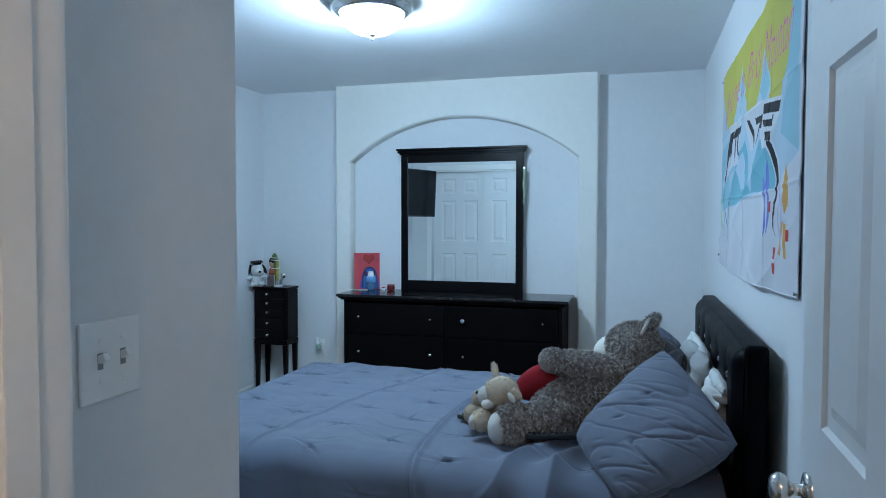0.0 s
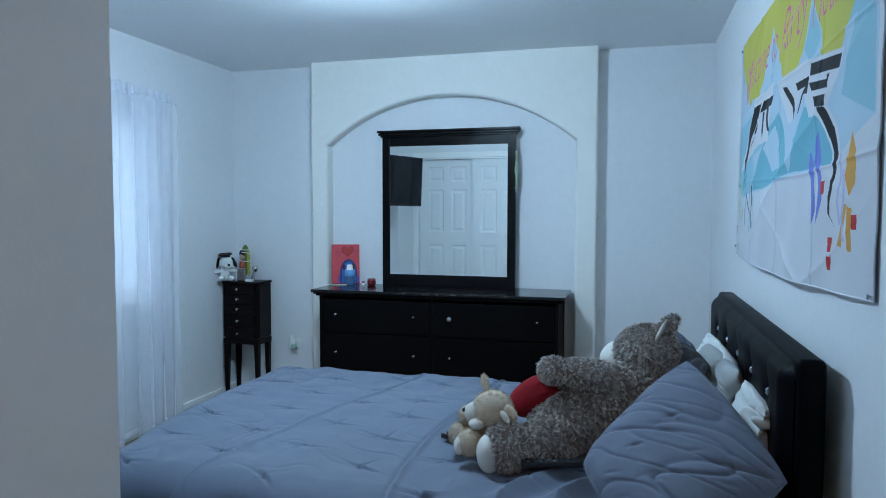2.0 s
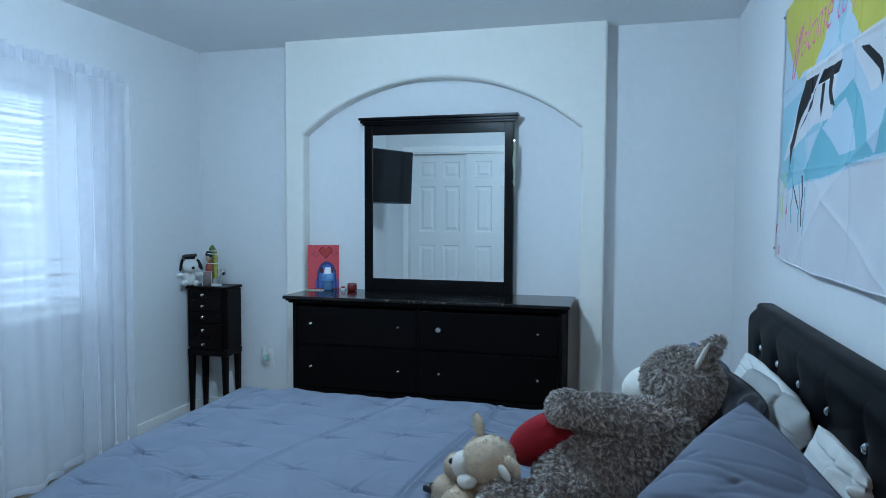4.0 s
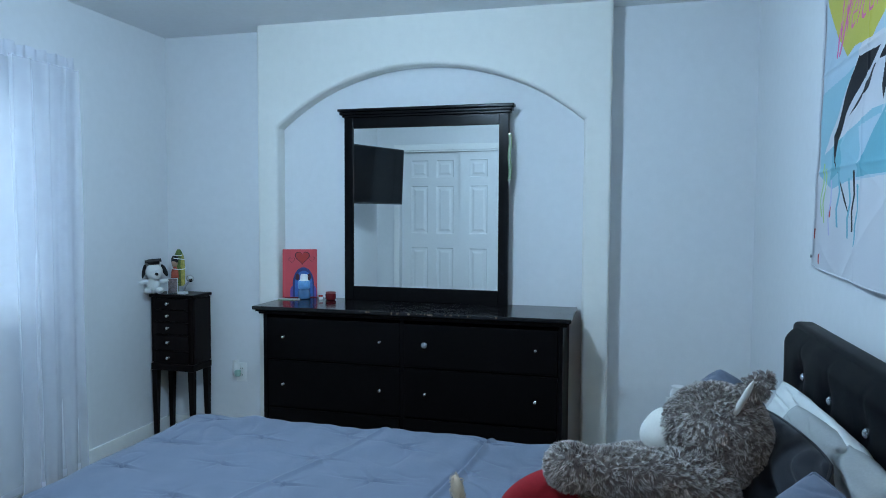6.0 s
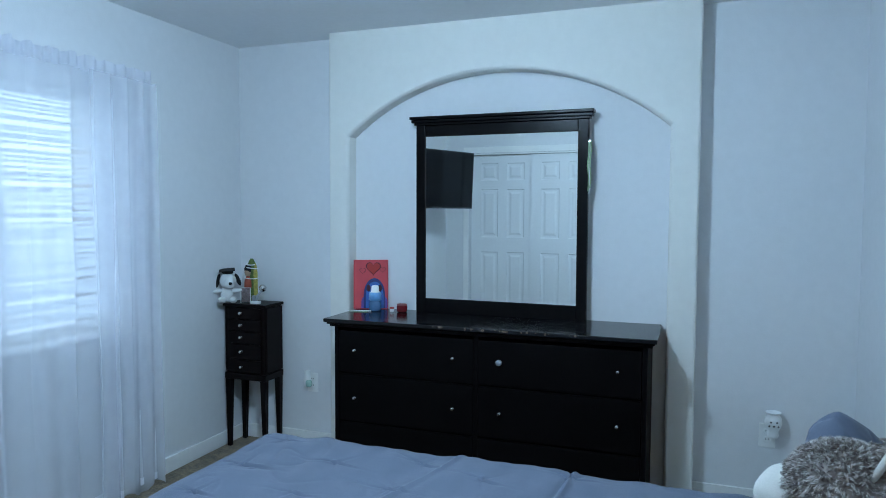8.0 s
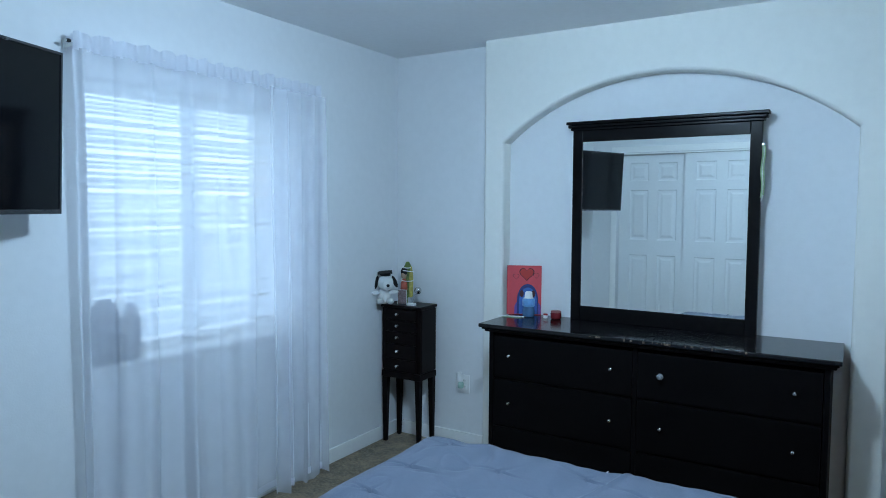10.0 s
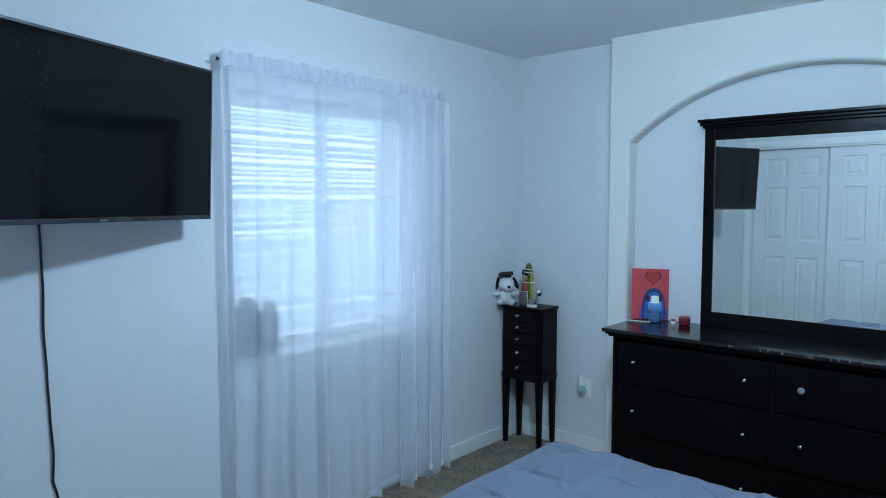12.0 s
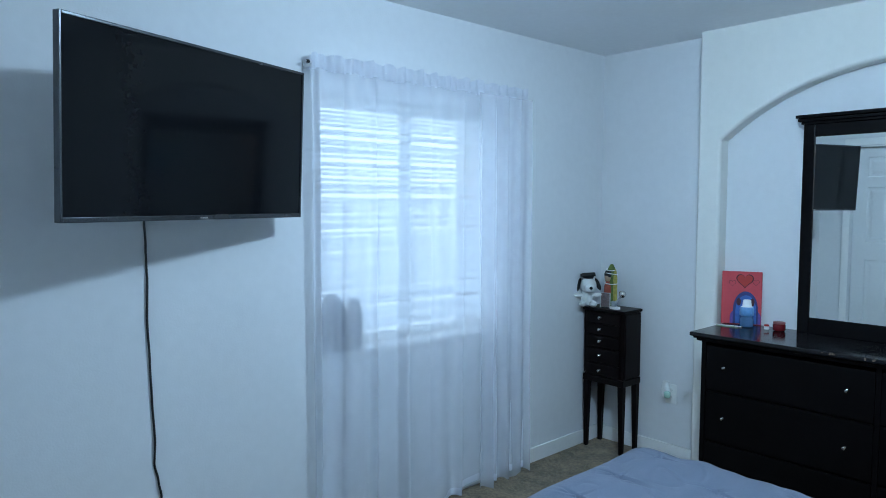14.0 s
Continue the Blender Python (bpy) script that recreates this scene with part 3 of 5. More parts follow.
fin = part("finial", lathe([(0, CEIL - 0.178), (0.006, CEIL - 0.176), (0.008, CEIL - 0.170), (0.005, CEIL - 0.164), (0.016, CEIL - 0.156), (0.019, CEIL - 0.1505), (0, CEIL - 0.150)], 20), CHROME, cl, smooth=True)
fin.visible_shadow = False


# ---- dresser and its mirror ----
DF, DB, DX0, DX1, DTOP = 4.530, 4.850, -1.855, -0.295, 0.888
dr = thing("dresser", "black wooden six-drawer dresser with crystal knobs and chipped edge", "dresser")
bm = one_box(DX0, DX0 + 0.022, DF - 0.004, DB + 0.085, FLOOR, 0.845, 0.002)
part("side_panel", bm, BLACKWOOD, dr)
part("side_panel", one_box(DX1 - 0.022, DX1, DF - 0.004, DB + 0.085, FLOOR, 0.845, 0.002), BLACKWOOD, dr)
part("back_panel", one_box(DX0 + 0.023, DX1 - 0.023, DB + 0.06, DB + 0.08, FLOOR + 0.03, 0.845), BLACKWOOD, dr)
part("plinth", one_box(DX0 + 0.023, DX1 - 0.023, DF + 0.012, DF + 0.03, FLOOR, 0.088), BLACKWOOD, dr)
DM = -1.090
part("divider", one_box(DM - 0.010, DM + 0.010, DF + 0.002, DB, 0.09, 0.845), BLACKWOOD, dr)
for z in (0.352, 0.606):
    part("rail", one_box(DX0 + 0.023, DX1 - 0.023, DF + 0.008, DF + 0.05, z - 0.004, z + 0.004), BLACKWOOD, dr)
small_knob = [(0, 0.019), (0.0045, 0.0185), (0.0072, 0.016), (0.0075, 0.013), (0.004, 0.009), (0.0035, 0.003), (0.006, 0.0015), (0.006, 0)]
big_knob = [(0, 0.030), (0.010, 0.029), (0.0145, 0.025), (0.016, 0.020), (0.013, 0.014), (0.006, 0.010), (0.006, 0.004), (0.010, 0.002), (0.010, 0)]
for z0, z1 in ((0.098, 0.346), (0.358, 0.600), (0.612, 0.826)):
    for x0, x1, kx in ((DX0 + 0.025, DM - 0.012, (-1.741, -1.206)), (DM + 0.012, DX1 - 0.025, (-0.969, -0.423))):
        dw = part("drawer", one_box(x0, x1, DF, DF + 0.30, z0, z1, 0.0018), BLACKWOOD, dr)
        for x in kx:
            big = x == -0.969 and z0 > 0.6
            part("knob", lathe(big_knob if big else small_knob, 12, pose(x, DF, (0.727, 0.478, 0.225)[0 if z0 > 0.6 else 1 if z0 > 0.35 else 2], 90)), CRYSTAL if big else CHROME, dw, "large faceted crystal knob" if big else "")
top = bmesh.new()
box(top, DX0 - 0.050, DX1 + 0.040, DF - 0.035, DB + 0.090, DTOP - 0.020, DTOP, 0.005, 3)
part("top", top, BLACKTOP, dr, "glossy black top")
part("cornice", box(one_box(DX0 - 0.022, DX1 + 0.022, DF - 0.018, DB + 0.088, 0.846, DTOP - 0.021, 0.006, 3), DX0 - 0.036, DX1 + 0.03, DF - 0.026, DB + 0.089, 0.858, DTOP - 0.0205, 0.004), BLACKWOOD, dr)
chips = bmesh.new()
rng = random.Random(11)
for _ in range(26):
    x = rng.gauss(-1.05, 0.17)
    w = rng.uniform(0.002, 0.011)
    box(chips, x, x + w, DF - 0.0365, DF - 0.033, DTOP - rng.uniform(0.006, 0.013), DTOP - rng.uniform(0.001, 0.0045))
tagged(part("chips", chips, CHIPPED, dr, "bare chipped spots on the front edge"), kind="stuff")

mi = thing("dresser_mirror", "black wood framed mirror standing on the dresser", "mirror", (-1.0815, 4.915, 0))
mi.matrix_basis = pose(-1.0815, 4.915, 0, 0, 0, -0.52)
MW, G0, G1 = 0.464, 0.966, 1.845
part("stile", one_box(-MW, -MW + 0.052, -0.035, 0.0, DTOP + 0.0005, 1.905, 0.003), FRAMEWOOD, mi)
part("stile", one_box(MW - 0.052, MW, -0.035, 0.0, DTOP + 0.0005, 1.905, 0.003), FRAMEWOOD, mi)
part("rail", one_box(-MW + 0.0525, MW - 0.0525, -0.033, 0.0, G1, 1.905, 0.003), FRAMEWOOD, mi)
part("rail", one_box(-MW + 0.0525, MW - 0.0525, -0.033, 0.0, DTOP + 0.0005, G0, 0.003), FRAMEWOOD, mi)
part("cornice", box(box(one_box(-MW - 0.010, MW + 0.010, -0.044, 0.003, 1.9055, 1.918, 0.003), -MW - 0.022, MW + 0.022, -0.056, 0.003, 1.918, 1.934, 0.005, 3), -MW - 0.030, MW + 0.030, -0.064, 0.003, 1.935, 1.951, 0.004), FRAMEWOOD, mi, "stepped black cornice")
part("glass", one_box(-MW + 0.050, MW - 0.050, -0.026, -0.020, G0 - 0.003, G1 + 0.003), MIRROR, mi, "clear silvered mirror glass")
part("backing", one_box(-MW + 0.045, MW - 0.045, -0.018, -0.004, G0 - 0.02, G1 + 0.02), BLACKWOOD, mi)

lan = thing("lanyard", "pale green lanyard hung from the corner of the mirror frame", "lanyard")
GREENCLOTH = material("pale_green_ribbon", (0.30, 0.40, 0.24), 0.8, vary=0.25, fine=160)
for dx, dy, z1 in ((0, 0, 1.53), (0.006, -0.004, 1.56), (-0.004, -0.006, 1.545)):
    part("ribbon", tube([(-0.612 + dx + 0.003 * math.sin(i), 4.877 + dy * 0.6, 1.79 - (1.79 - z1) * i / 10) for i in range(11)], 0.0035, 6), GREENCLOTH if dx else WHITELINEN, lan)
part("hook", lathe([(0, -0.004), (0.008, -0.003), (0.008, 0.003), (0, 0.004)], 10, pose(-0.612, 4.8765, 1.79, 90)), CHROME, lan)


# ---- bed ----
BED_X0, BED_X1, BED_Y0, BED_Y1, BED_Z = -1.625, 0.475, 2.205, 3.695, 0.585
bed = thing("bed", "black faux-leather bed with a button-tufted padded headboard", "bed")
part("mattress", one_box(BED_X0 + 0.05, BED_X1, BED_Y0 + 0.04, BED_Y1 - 0.04, 0.30, BED_Z - 0.03, 0.05, 3), WHITELINEN, bed)
for y0, y1 in ((BED_Y0 + 0.02, BED_Y0 + 0.05), (BED_Y1 - 0.05, BED_Y1 - 0.02)):
    part("side_rail", one_box(BED_X0 + 0.04, BED_X1, y0, y1, 0.14, 0.34, 0.01), LEATHER, bed)
part("foot_rail", one_box(BED_X0 + 0.008, BED_X0 + 0.039, BED_Y0 + 0.02, BED_Y1 - 0.02, 0.14, 0.34, 0.01), LEATHER, bed)
part("slat_base", one_box(BED_X0 + 0.05, BED_X1, BED_Y0 + 0.06, BED_Y1 - 0.06, 0.24, 0.29), BLACKWOOD, bed)
for x in (BED_X0 + 0.08, 0.40):
    for y in (BED_Y0 + 0.10, BED_Y1 - 0.10):
        part("foot", lathe([(0.02, FLOOR), (0.03, 0.14)], 14, pose(x, y, 0)), BLACKWOOD, bed)

HB_X, HB_Y0, HB_Y1, HB_TOP = 0.482, 2.21, 3.695, 1.045
STUDS = [(2.415 + 0.2605 * i, 0.912) for i in range(5)] + [(2.285 + 0.2605 * i, 0.705) for i in range(6)] + [(2.415 + 0.2605 * i, 0.498) for i in range(5)]


def tufted(u, v):
    y, z = HB_Y0 + 0.012 + (HB_Y1 - HB_Y0 - 0.024) * u, 0.28 + (HB_TOP - 0.012 - 0.28) * v
    d = 0.0
    for sy, sz in STUDS:
        r = math.hypot(y - sy, z - sz)
        d += 0.0105 * math.exp(-(r / 0.045) ** 2) + 0.004 * math.exp(-(r / 0.015) ** 2)
        # pleats run up from each button
        if sz > 0.85 and z > sz:
            d += 0.0035 * math.exp(-((y - sy) / 0.008) ** 2) * max(0, 1 - (z - sz) / 0.12)
        # faint diagonal pulls towards the next row
        if 0 < sz - z < 0.2:
            d += 0.0018 * math.exp(-((abs(y - sy) - 0.63 * (sz - z)) / 0.012) ** 2) * max(0, 1 - (sz - z) / 0.16)
    edge = min(u, 1 - u) * 1.46
    d += 0.030 * (1 - min(1, edge / 0.05)) ** 2.2 + 0.040 * (1 - min(1, (1 - v) * 0.75 / 0.055)) ** 2.2
    return (HB_X - 0.022 + d + 0.002 * wobble((y, z, 0), 9, 3), y, z)


hb = part("headboard", box(bmesh.new(), HB_X + 0.010, HB_X + 0.078, HB_Y0, HB_Y1, FLOOR, HB_TOP - 0.004, 0.022, 4), LEATHER, bed, smooth=True)
part("padding", grid(150, 76, tufted), LEATHER, hb, "button-tufted padded front", smooth=True)
GEM = material("clear_rhinestone", (0.62, 0.66, 0.72), 0.08, 0.75, vary=0.1, spec=1.0)
for sy, sz in STUDS:
    part("stud", lathe([(0, 0.013), (0.0065, 0.0125), (0.0115, 0.008), (0.0125, 0)], 8, pose(tufted((sy - HB_Y0 - 0.012) / (HB_Y1 - HB_Y0 - 0.024), (sz - 0.28) / (HB_TOP - 0.292))[0] + 0.002, sy, sz, 0, -90, 0)), GEM, hb, "faceted rhinestone button")

# comforter: pinch-pleated cloth over the bed and down its sides
PINCH = [(BED_X0 + 0.14 + 0.255 * i, BED_Y0 + 0.07 + 0.262 * j + (0.131 if i % 2 else 0)) for i in range(-1, 8) for j in range(-2, 7)]
PIN = {}
for x, y in PINCH:
    r1 = random.Random(int(x * 997 + y * 131))
    turn = r1.uniform(0, 6.28)
    lie = -0.22 + r1.uniform(-0.3, 0.3)
    rays = [(math.cos(a), math.sin(a), amp, ln) for a, amp, ln in (
        (lie, r1.uniform(0.014, 0.026), r1.uniform(0.022, 0.045)), (lie + math.pi + r1.uniform(-0.2, 0.2), r1.uniform(0.012, 0.024), r1.uniform(0.022, 0.045)),
        (turn, r1.uniform(0.004, 0.010), 0.03), (turn + 2.1, r1.uniform(0.004, 0.010), 0.03), (turn + 4.2, r1.uniform(0.004, 0.008), 0.03))]
    PIN.setdefault((math.floor(x / 0.2), math.floor(y / 0.2)), []).append((x + r1.uniform(-0.02, 0.02), y + r1.uniform(-0.02, 0.02), rays, r1.uniform(0.7, 1.3)))


def relief(x, y):
    h = 0.012 * wobble((x, y, 0), 2.6, 1) + 0.005 * wobble((x, y, 0), 7, 2) + 0.0030 * wobble((x + 0.4 * y, y * 0.6, 0), 19, 3)
    # sharp random creases
    c = 1 - abs(wobble((x * 0.8 + 0.5 * y, y * 0.5 - 0.3 * x, 0), 8, 12)) * 7
    if c > 0:
        h -= 0.0026 * c * c * max(0, wobble((x, y, 0), 4, 21) + 0.25) * 2
    puff = 1.0
    i0, j0 = math.floor(x / 0.2), math.floor(y / 0.2)
    for i in (i0 - 1, i0, i0 + 1):
        for j in (j0 - 1, j0, j0 + 1):
            for px, py, rays, k in PIN.get((i, j), ()):
                dx, dy = x - px, y - py
                r2 = dx * dx + dy * dy
                if r2 < 0.032:
                    r = math.sqrt(r2)
                    puff *= 1 - 0.45 * math.exp(-r2 / 0.0030)
                    for ca, sa, amp, ln in rays:
                        along_ray = dx * ca + dy * sa
                        if along_ray > -0.004:
                            q = (dy * ca - dx * sa) / (0.0050 + 0.022 * r)
                            if -3 < q < 3:
                                fall = math.exp(-r / ln) * min(1, r / 0.008)
                                h += k * 1.35 * amp * fall * (0.30 * math.exp(-(q - 1.6) ** 2) - math.exp(-q * q))
                    h += k * 0.0025 * math.exp(-r2 / 0.00010)
    h += 0.008 * puff
    h += 0.010 * math.exp(-((x + 0.52 + 0.05 * math.sin(3 * y)) / 0.010) ** 2) - 0.008 * math.exp(-((x + 0.535 + 0.05 * math.sin(3 * y)) / 0.007) ** 2)
    h += 0.008 * math.exp(-((x + 1.05 - 0.25 * (y - 2.9)) / 0.010) ** 2)
    far = max(0, min(1, (y - 3.25) / 0.4))
    h += 0.012 * far * (wobble((x * 2.2, y * 0.8, 0), 6, 9) + 0.5 * math.sin(19 * x + 6 * wobble((x, y, 0), 3, 8)) - 0.6)
    near = max(0, min(1, (x + 0.42) / 0.3)) * max(0, min(1, (2.62 - y) / 0.25))
    h += near * (0.046 * (1 - abs(math.sin(17 * x - 5 * y + 2 * wobble((x, y, 0), 4, 6)))) ** 1.0 + 0.005)
    return h


def wrap(s, r=0.075):
    if s < r * math.pi / 2:
        return r * math.sin(s / r), r * (1 - math.cos(s / r))
    return r, r + s - r * math.pi / 2


DROP = 0.42
SX0, SX1, SY0, SY1 = BED_X0 + 0.075, 0.44, BED_Y0 + 0.075, BED_Y1 - 0.075


def blanket(u, v):
    """The cloth as it lies: pulled out at the far corner of the foot, drawn in at the near one."""
    x, y, z = draped(u, v)
    k = max(0, min(1, (-0.95 - x) / 0.5))
    e = max(0, min(1, (2.95 - y) / 0.70))
    return (x + k * k * (3 - 2 * k) * (0.085 * e * e * (3 - 2 * e) - 0.045), y, z)


def draped(u, v):
    x = SX0 - DROP + (SX1 - SX0 + DROP) * u
    y = SY0 - DROP + (SY1 - SY0 + 2 * DROP) * v
    a, b = max(0, SX0 - x), max(0, SY0 - y) - max(0, y - SY1)
    d = math.hypot(a, b)
    h = relief(x, y)
    if d < 1e-6:
        return (x, y, BED_Z + h)
    o, z = wrap(d)
    wave = 0.018 * math.sin(17 * x + 13 * y) * min(1, d / 0.3) + 0.02 * wobble((x, y, 0), 5, 4) * min(1, d / 0.2)
    bulge = 0.035 * math.sin(min(1, d / 0.45) * math.pi)
    t = o / 0.075
    ox, oy = -a / d, -b / d
    k = o + (h + 0.006) * t + wave + bulge
    return (min(x, SX1) + (a if a else 0) + ox * k if a else x, (SY0 if b > 0 else SY1) + oy * k if b else y, max(BED_Z + h * (1 - t) - z, 0.10 + 0.02 * wobble((x, y, 0), 4, 1)))


comforter = thing("comforter", "slate blue pinch-pleat comforter spread over the bed", "comforter")
part("cover", grid(540, 480, blanket), COMFORT, comforter, smooth=True)
part("hem", tube([blanket(u / 120, 0) for u in range(121)], 0.005, 6), COMFORT, comforter)
part("hem", tube([blanket(0, v / 120) for v in range(121)], 0.005, 6), COMFORT, comforter)
part("hem", tube([blanket(u / 120, 1) for u in range(121)], 0.005, 6), COMFORT, comforter)


# ---- pillows ----
def cushion(corners, bulge_front, bulge_back, seed=0, wrinkle=0.010, n=44, pinches=0):
    """A stuffed cushion between four corners, given in order round it."""
    c = [Vector(p) for p in corners]
    normal = ((c[2] - c[0]).cross(c[3] - c[1])).normalized()
    mid_c = sum(c, Vector()) / 4
    bm = bmesh.new()
    sides = []
    rr = random.Random(seed)
    pin = [((i + 0.5) / pinches + rr.uniform(-.05, .05), (j + 0.5) / pinches + rr.uniform(-.05, .05), rr.uniform(0, 6)) for i in range(pinches) for j in range(pinches)] if pinches else []
    for s, bulge in ((1, bulge_front), (-1, bulge_back)):
        rows = []
        for j in range(n + 1):
            row = []
            for i in range(n + 1):
                u, v = i / n, j / n
                p = c[0] * (1 - u) * (1 - v) + c[1] * u * (1 - v) + c[2] * u * v + c[3] * (1 - u) * v
                fu, fv = 1 - abs(2 * u - 1) ** 2.6, 1 - abs(2 * v - 1) ** 2.6
                k = (max(fu, 0) * max(fv, 0)) ** 0.42
                p = p.lerp(mid_c, 0.11 * (1 - min(1, max(fu, fv) * 1.0)) + 0.035 * (1 - fu) * fv + 0.035 * (1 - fv) * fu)
                w = wrinkle * 0.45 * (wobble(p, 7, seed) + 0.8 * wobble((p.x * 0.6, p.y, p.z * 1.8), 17, seed + 2) + 0.45 * wobble((p.x * 2, p.y * 0.6, p.z), 30, seed + 4))
                if pinches:
                    # slack cloth, with folds fanning out from the lower outer corner
                    w = w * 0.6 + 0.010 * wobble((u * 2.3, v * 2.3, 0), 1.0, seed + 11)
                    th, rho = math.atan2(1 - v, u + 0.02), math.hypot(u, 1 - v)
                    fan = 1 - abs(math.sin(6.0 * th + 1.8 * wobble((u, v, 2), 2.2, seed)))
                    w -= 0.026 * math.exp(-rho / 0.42) * min(1, rho / 0.15) * fan ** 3
                    # long folds across the slack middle
                    a, b = u + v, u - v
                    for freq, deep, off in ((3.0, 0.010, 13), (5.0, 0.006, 17)):
                        long_fold = 1 - abs(wobble((a * freq + 0.5 * b, b * 0.9, 5), 1.0, seed + off)) * 7
                        if long_fold > 0:
                            w -= deep * long_fold * long_fold * min(1, 0.25 + a * 0.6)
                else:
                    w += wrinkle * 1.1 * math.sin(24 * (u - v * 0.6) + 5 * wobble((u, v, 0), 3, seed)) * math.exp(-((u + v - 1.15) / 0.32) ** 2)
                c2 = 1 - abs(wobble((u * 1.6 + 0.5 * v, v * 5.0 - 1.5 * u, 0), 1.0, seed + 7)) * 7
                if c2 > 0 and not pinches:
                    w -= wrinkle * 1.1 * c2 * c2 * max(0, 0.6 + wobble((u * 3, v * 3, 0), 1, seed + 9))
                for pu, pv, ph in pin:
                    r = math.hypot(u - pu, v - pv) + 1e-6
                    if r < 0.2:
                        # a short slit-like fold at each pinch
                        ca, sa = math.cos(2.0 + 0.12 * ph), math.sin(2.0 + 0.12 * ph)
                        across = (v - pv) * ca - (u - pu) * sa
                        w -= 0.0012 * ph * math.exp(-(across / 0.011) ** 2 - (r / 0.050) ** 2)
                row.append(p + normal * s * (bulge * k + w * min(1, k * 3)))
            rows.append([bm.verts.new(q) for q in row])
        sides.append(rows)
        for j in range(n):
            for i in range(n):
                bm.faces.new((rows[j][i], rows[j][i + 1], rows[j + 1][i + 1], rows[j + 1][i]))
    bmesh.ops.remove_doubles(bm, verts=bm.verts, dist=0.0006)
    return bm


def pillow(label, mat, *args, seam=True, **kw):
    p = thing("pillow", label, "pillow", group="pillows on the bed")
    part("cover", cushion(*args, **kw), mat, p, smooth=True)
    if seam:
        c = [Vector(q) for q in args[0]]
        mid_c = sum(c, Vector()) / 4
        pts = []
        for a, b in zip(c, c[1:] + c[:1]):
            for i in range(10):
                u = i / 10
                f = 1 - abs(2 * u - 1) ** 2.6
                pts.append(a.lerp(b, u).lerp(mid_c, 0.11 * (1 - f) + 0.035 * f))
        part("piping", tube(pts + pts[:1], 0.0035, 6), mat, p)
    return p


pillow("slate blue pinch-pleat pillow sham propped against the headboard", COMFORT, [(0.278, 2.575, 0.978), (-0.042, 2.42, 0.660), (0.15, 2.07, 0.560), (0.497, 2.150, 0.760)], 0.075, 0.10, seed=3, wrinkle=0.0065, pinches=4, n=130)
pillow("slate blue pillow sham propped up behind the toy bear", COMFORT, [(0.250, 3.46, 0.940), (0.09, 3.24, 0.66), (0.26, 3.60, 0.60), (0.40, 3.62, 0.80)], 0.085, 0.07, seed=4, wrinkle=0.018, n=60, seam=False)
pillow("white cotton pillow leaning along the padded headboard", WHITELINEN, [(0.445, 3.60, 0.890), (0.440, 2.76, 0.920), (0.330, 2.70, 0.63), (0.330, 3.48, 0.63)], 0.050, 0.02, seed=6, wrinkle=0.020, n=70, seam=False)
pillow("pale grey pillow lying along the row of pillows", GREYLINEN, [(0.410, 3.28, 0.895), (0.445, 2.66, 0.915), (0.350, 2.62, 0.72), (0.33, 3.24, 0.64)], 0.050, 0.050, seed=8, wrinkle=0.010, n=70, seam=False)
pillow("small white pillow at the bed's edge by the headboard", WHITELINEN, [(0.452, 2.68, 0.895), (0.452, 2.31, 0.890), (0.395, 2.33, 0.70), (0.39, 2.66, 0.66)], 0.050, 0.02, seed=9, wrinkle=0.022, n=64, seam=False)
pillow("dark charcoal pillow behind the toy bear's head", DARKLINEN, [(0.298, 3.12, 0.922), (0.362, 2.72, 0.918), (0.245, 2.66, 0.64), (0.17, 3.10, 0.62)], 0.055, 0.05, seed=12, wrinkle=0.008, n=60)


# ---- plush toys ----
def blob(centre, radii, m3=None):
    return Vector(centre), Vector(radii), m3 or Matrix.Identity(3)


def along(a, b, r, stretch=1.0):
    """A stretched round form from a to b."""
    a, b = Vector(a), Vector(b)
    d = b - a
    m3 = d.to_track_quat("Z", "Y").to_matrix()
    return (a + b) / 2, Vector((r * stretch, r, d.length / 2 + r * 0.8)), m3


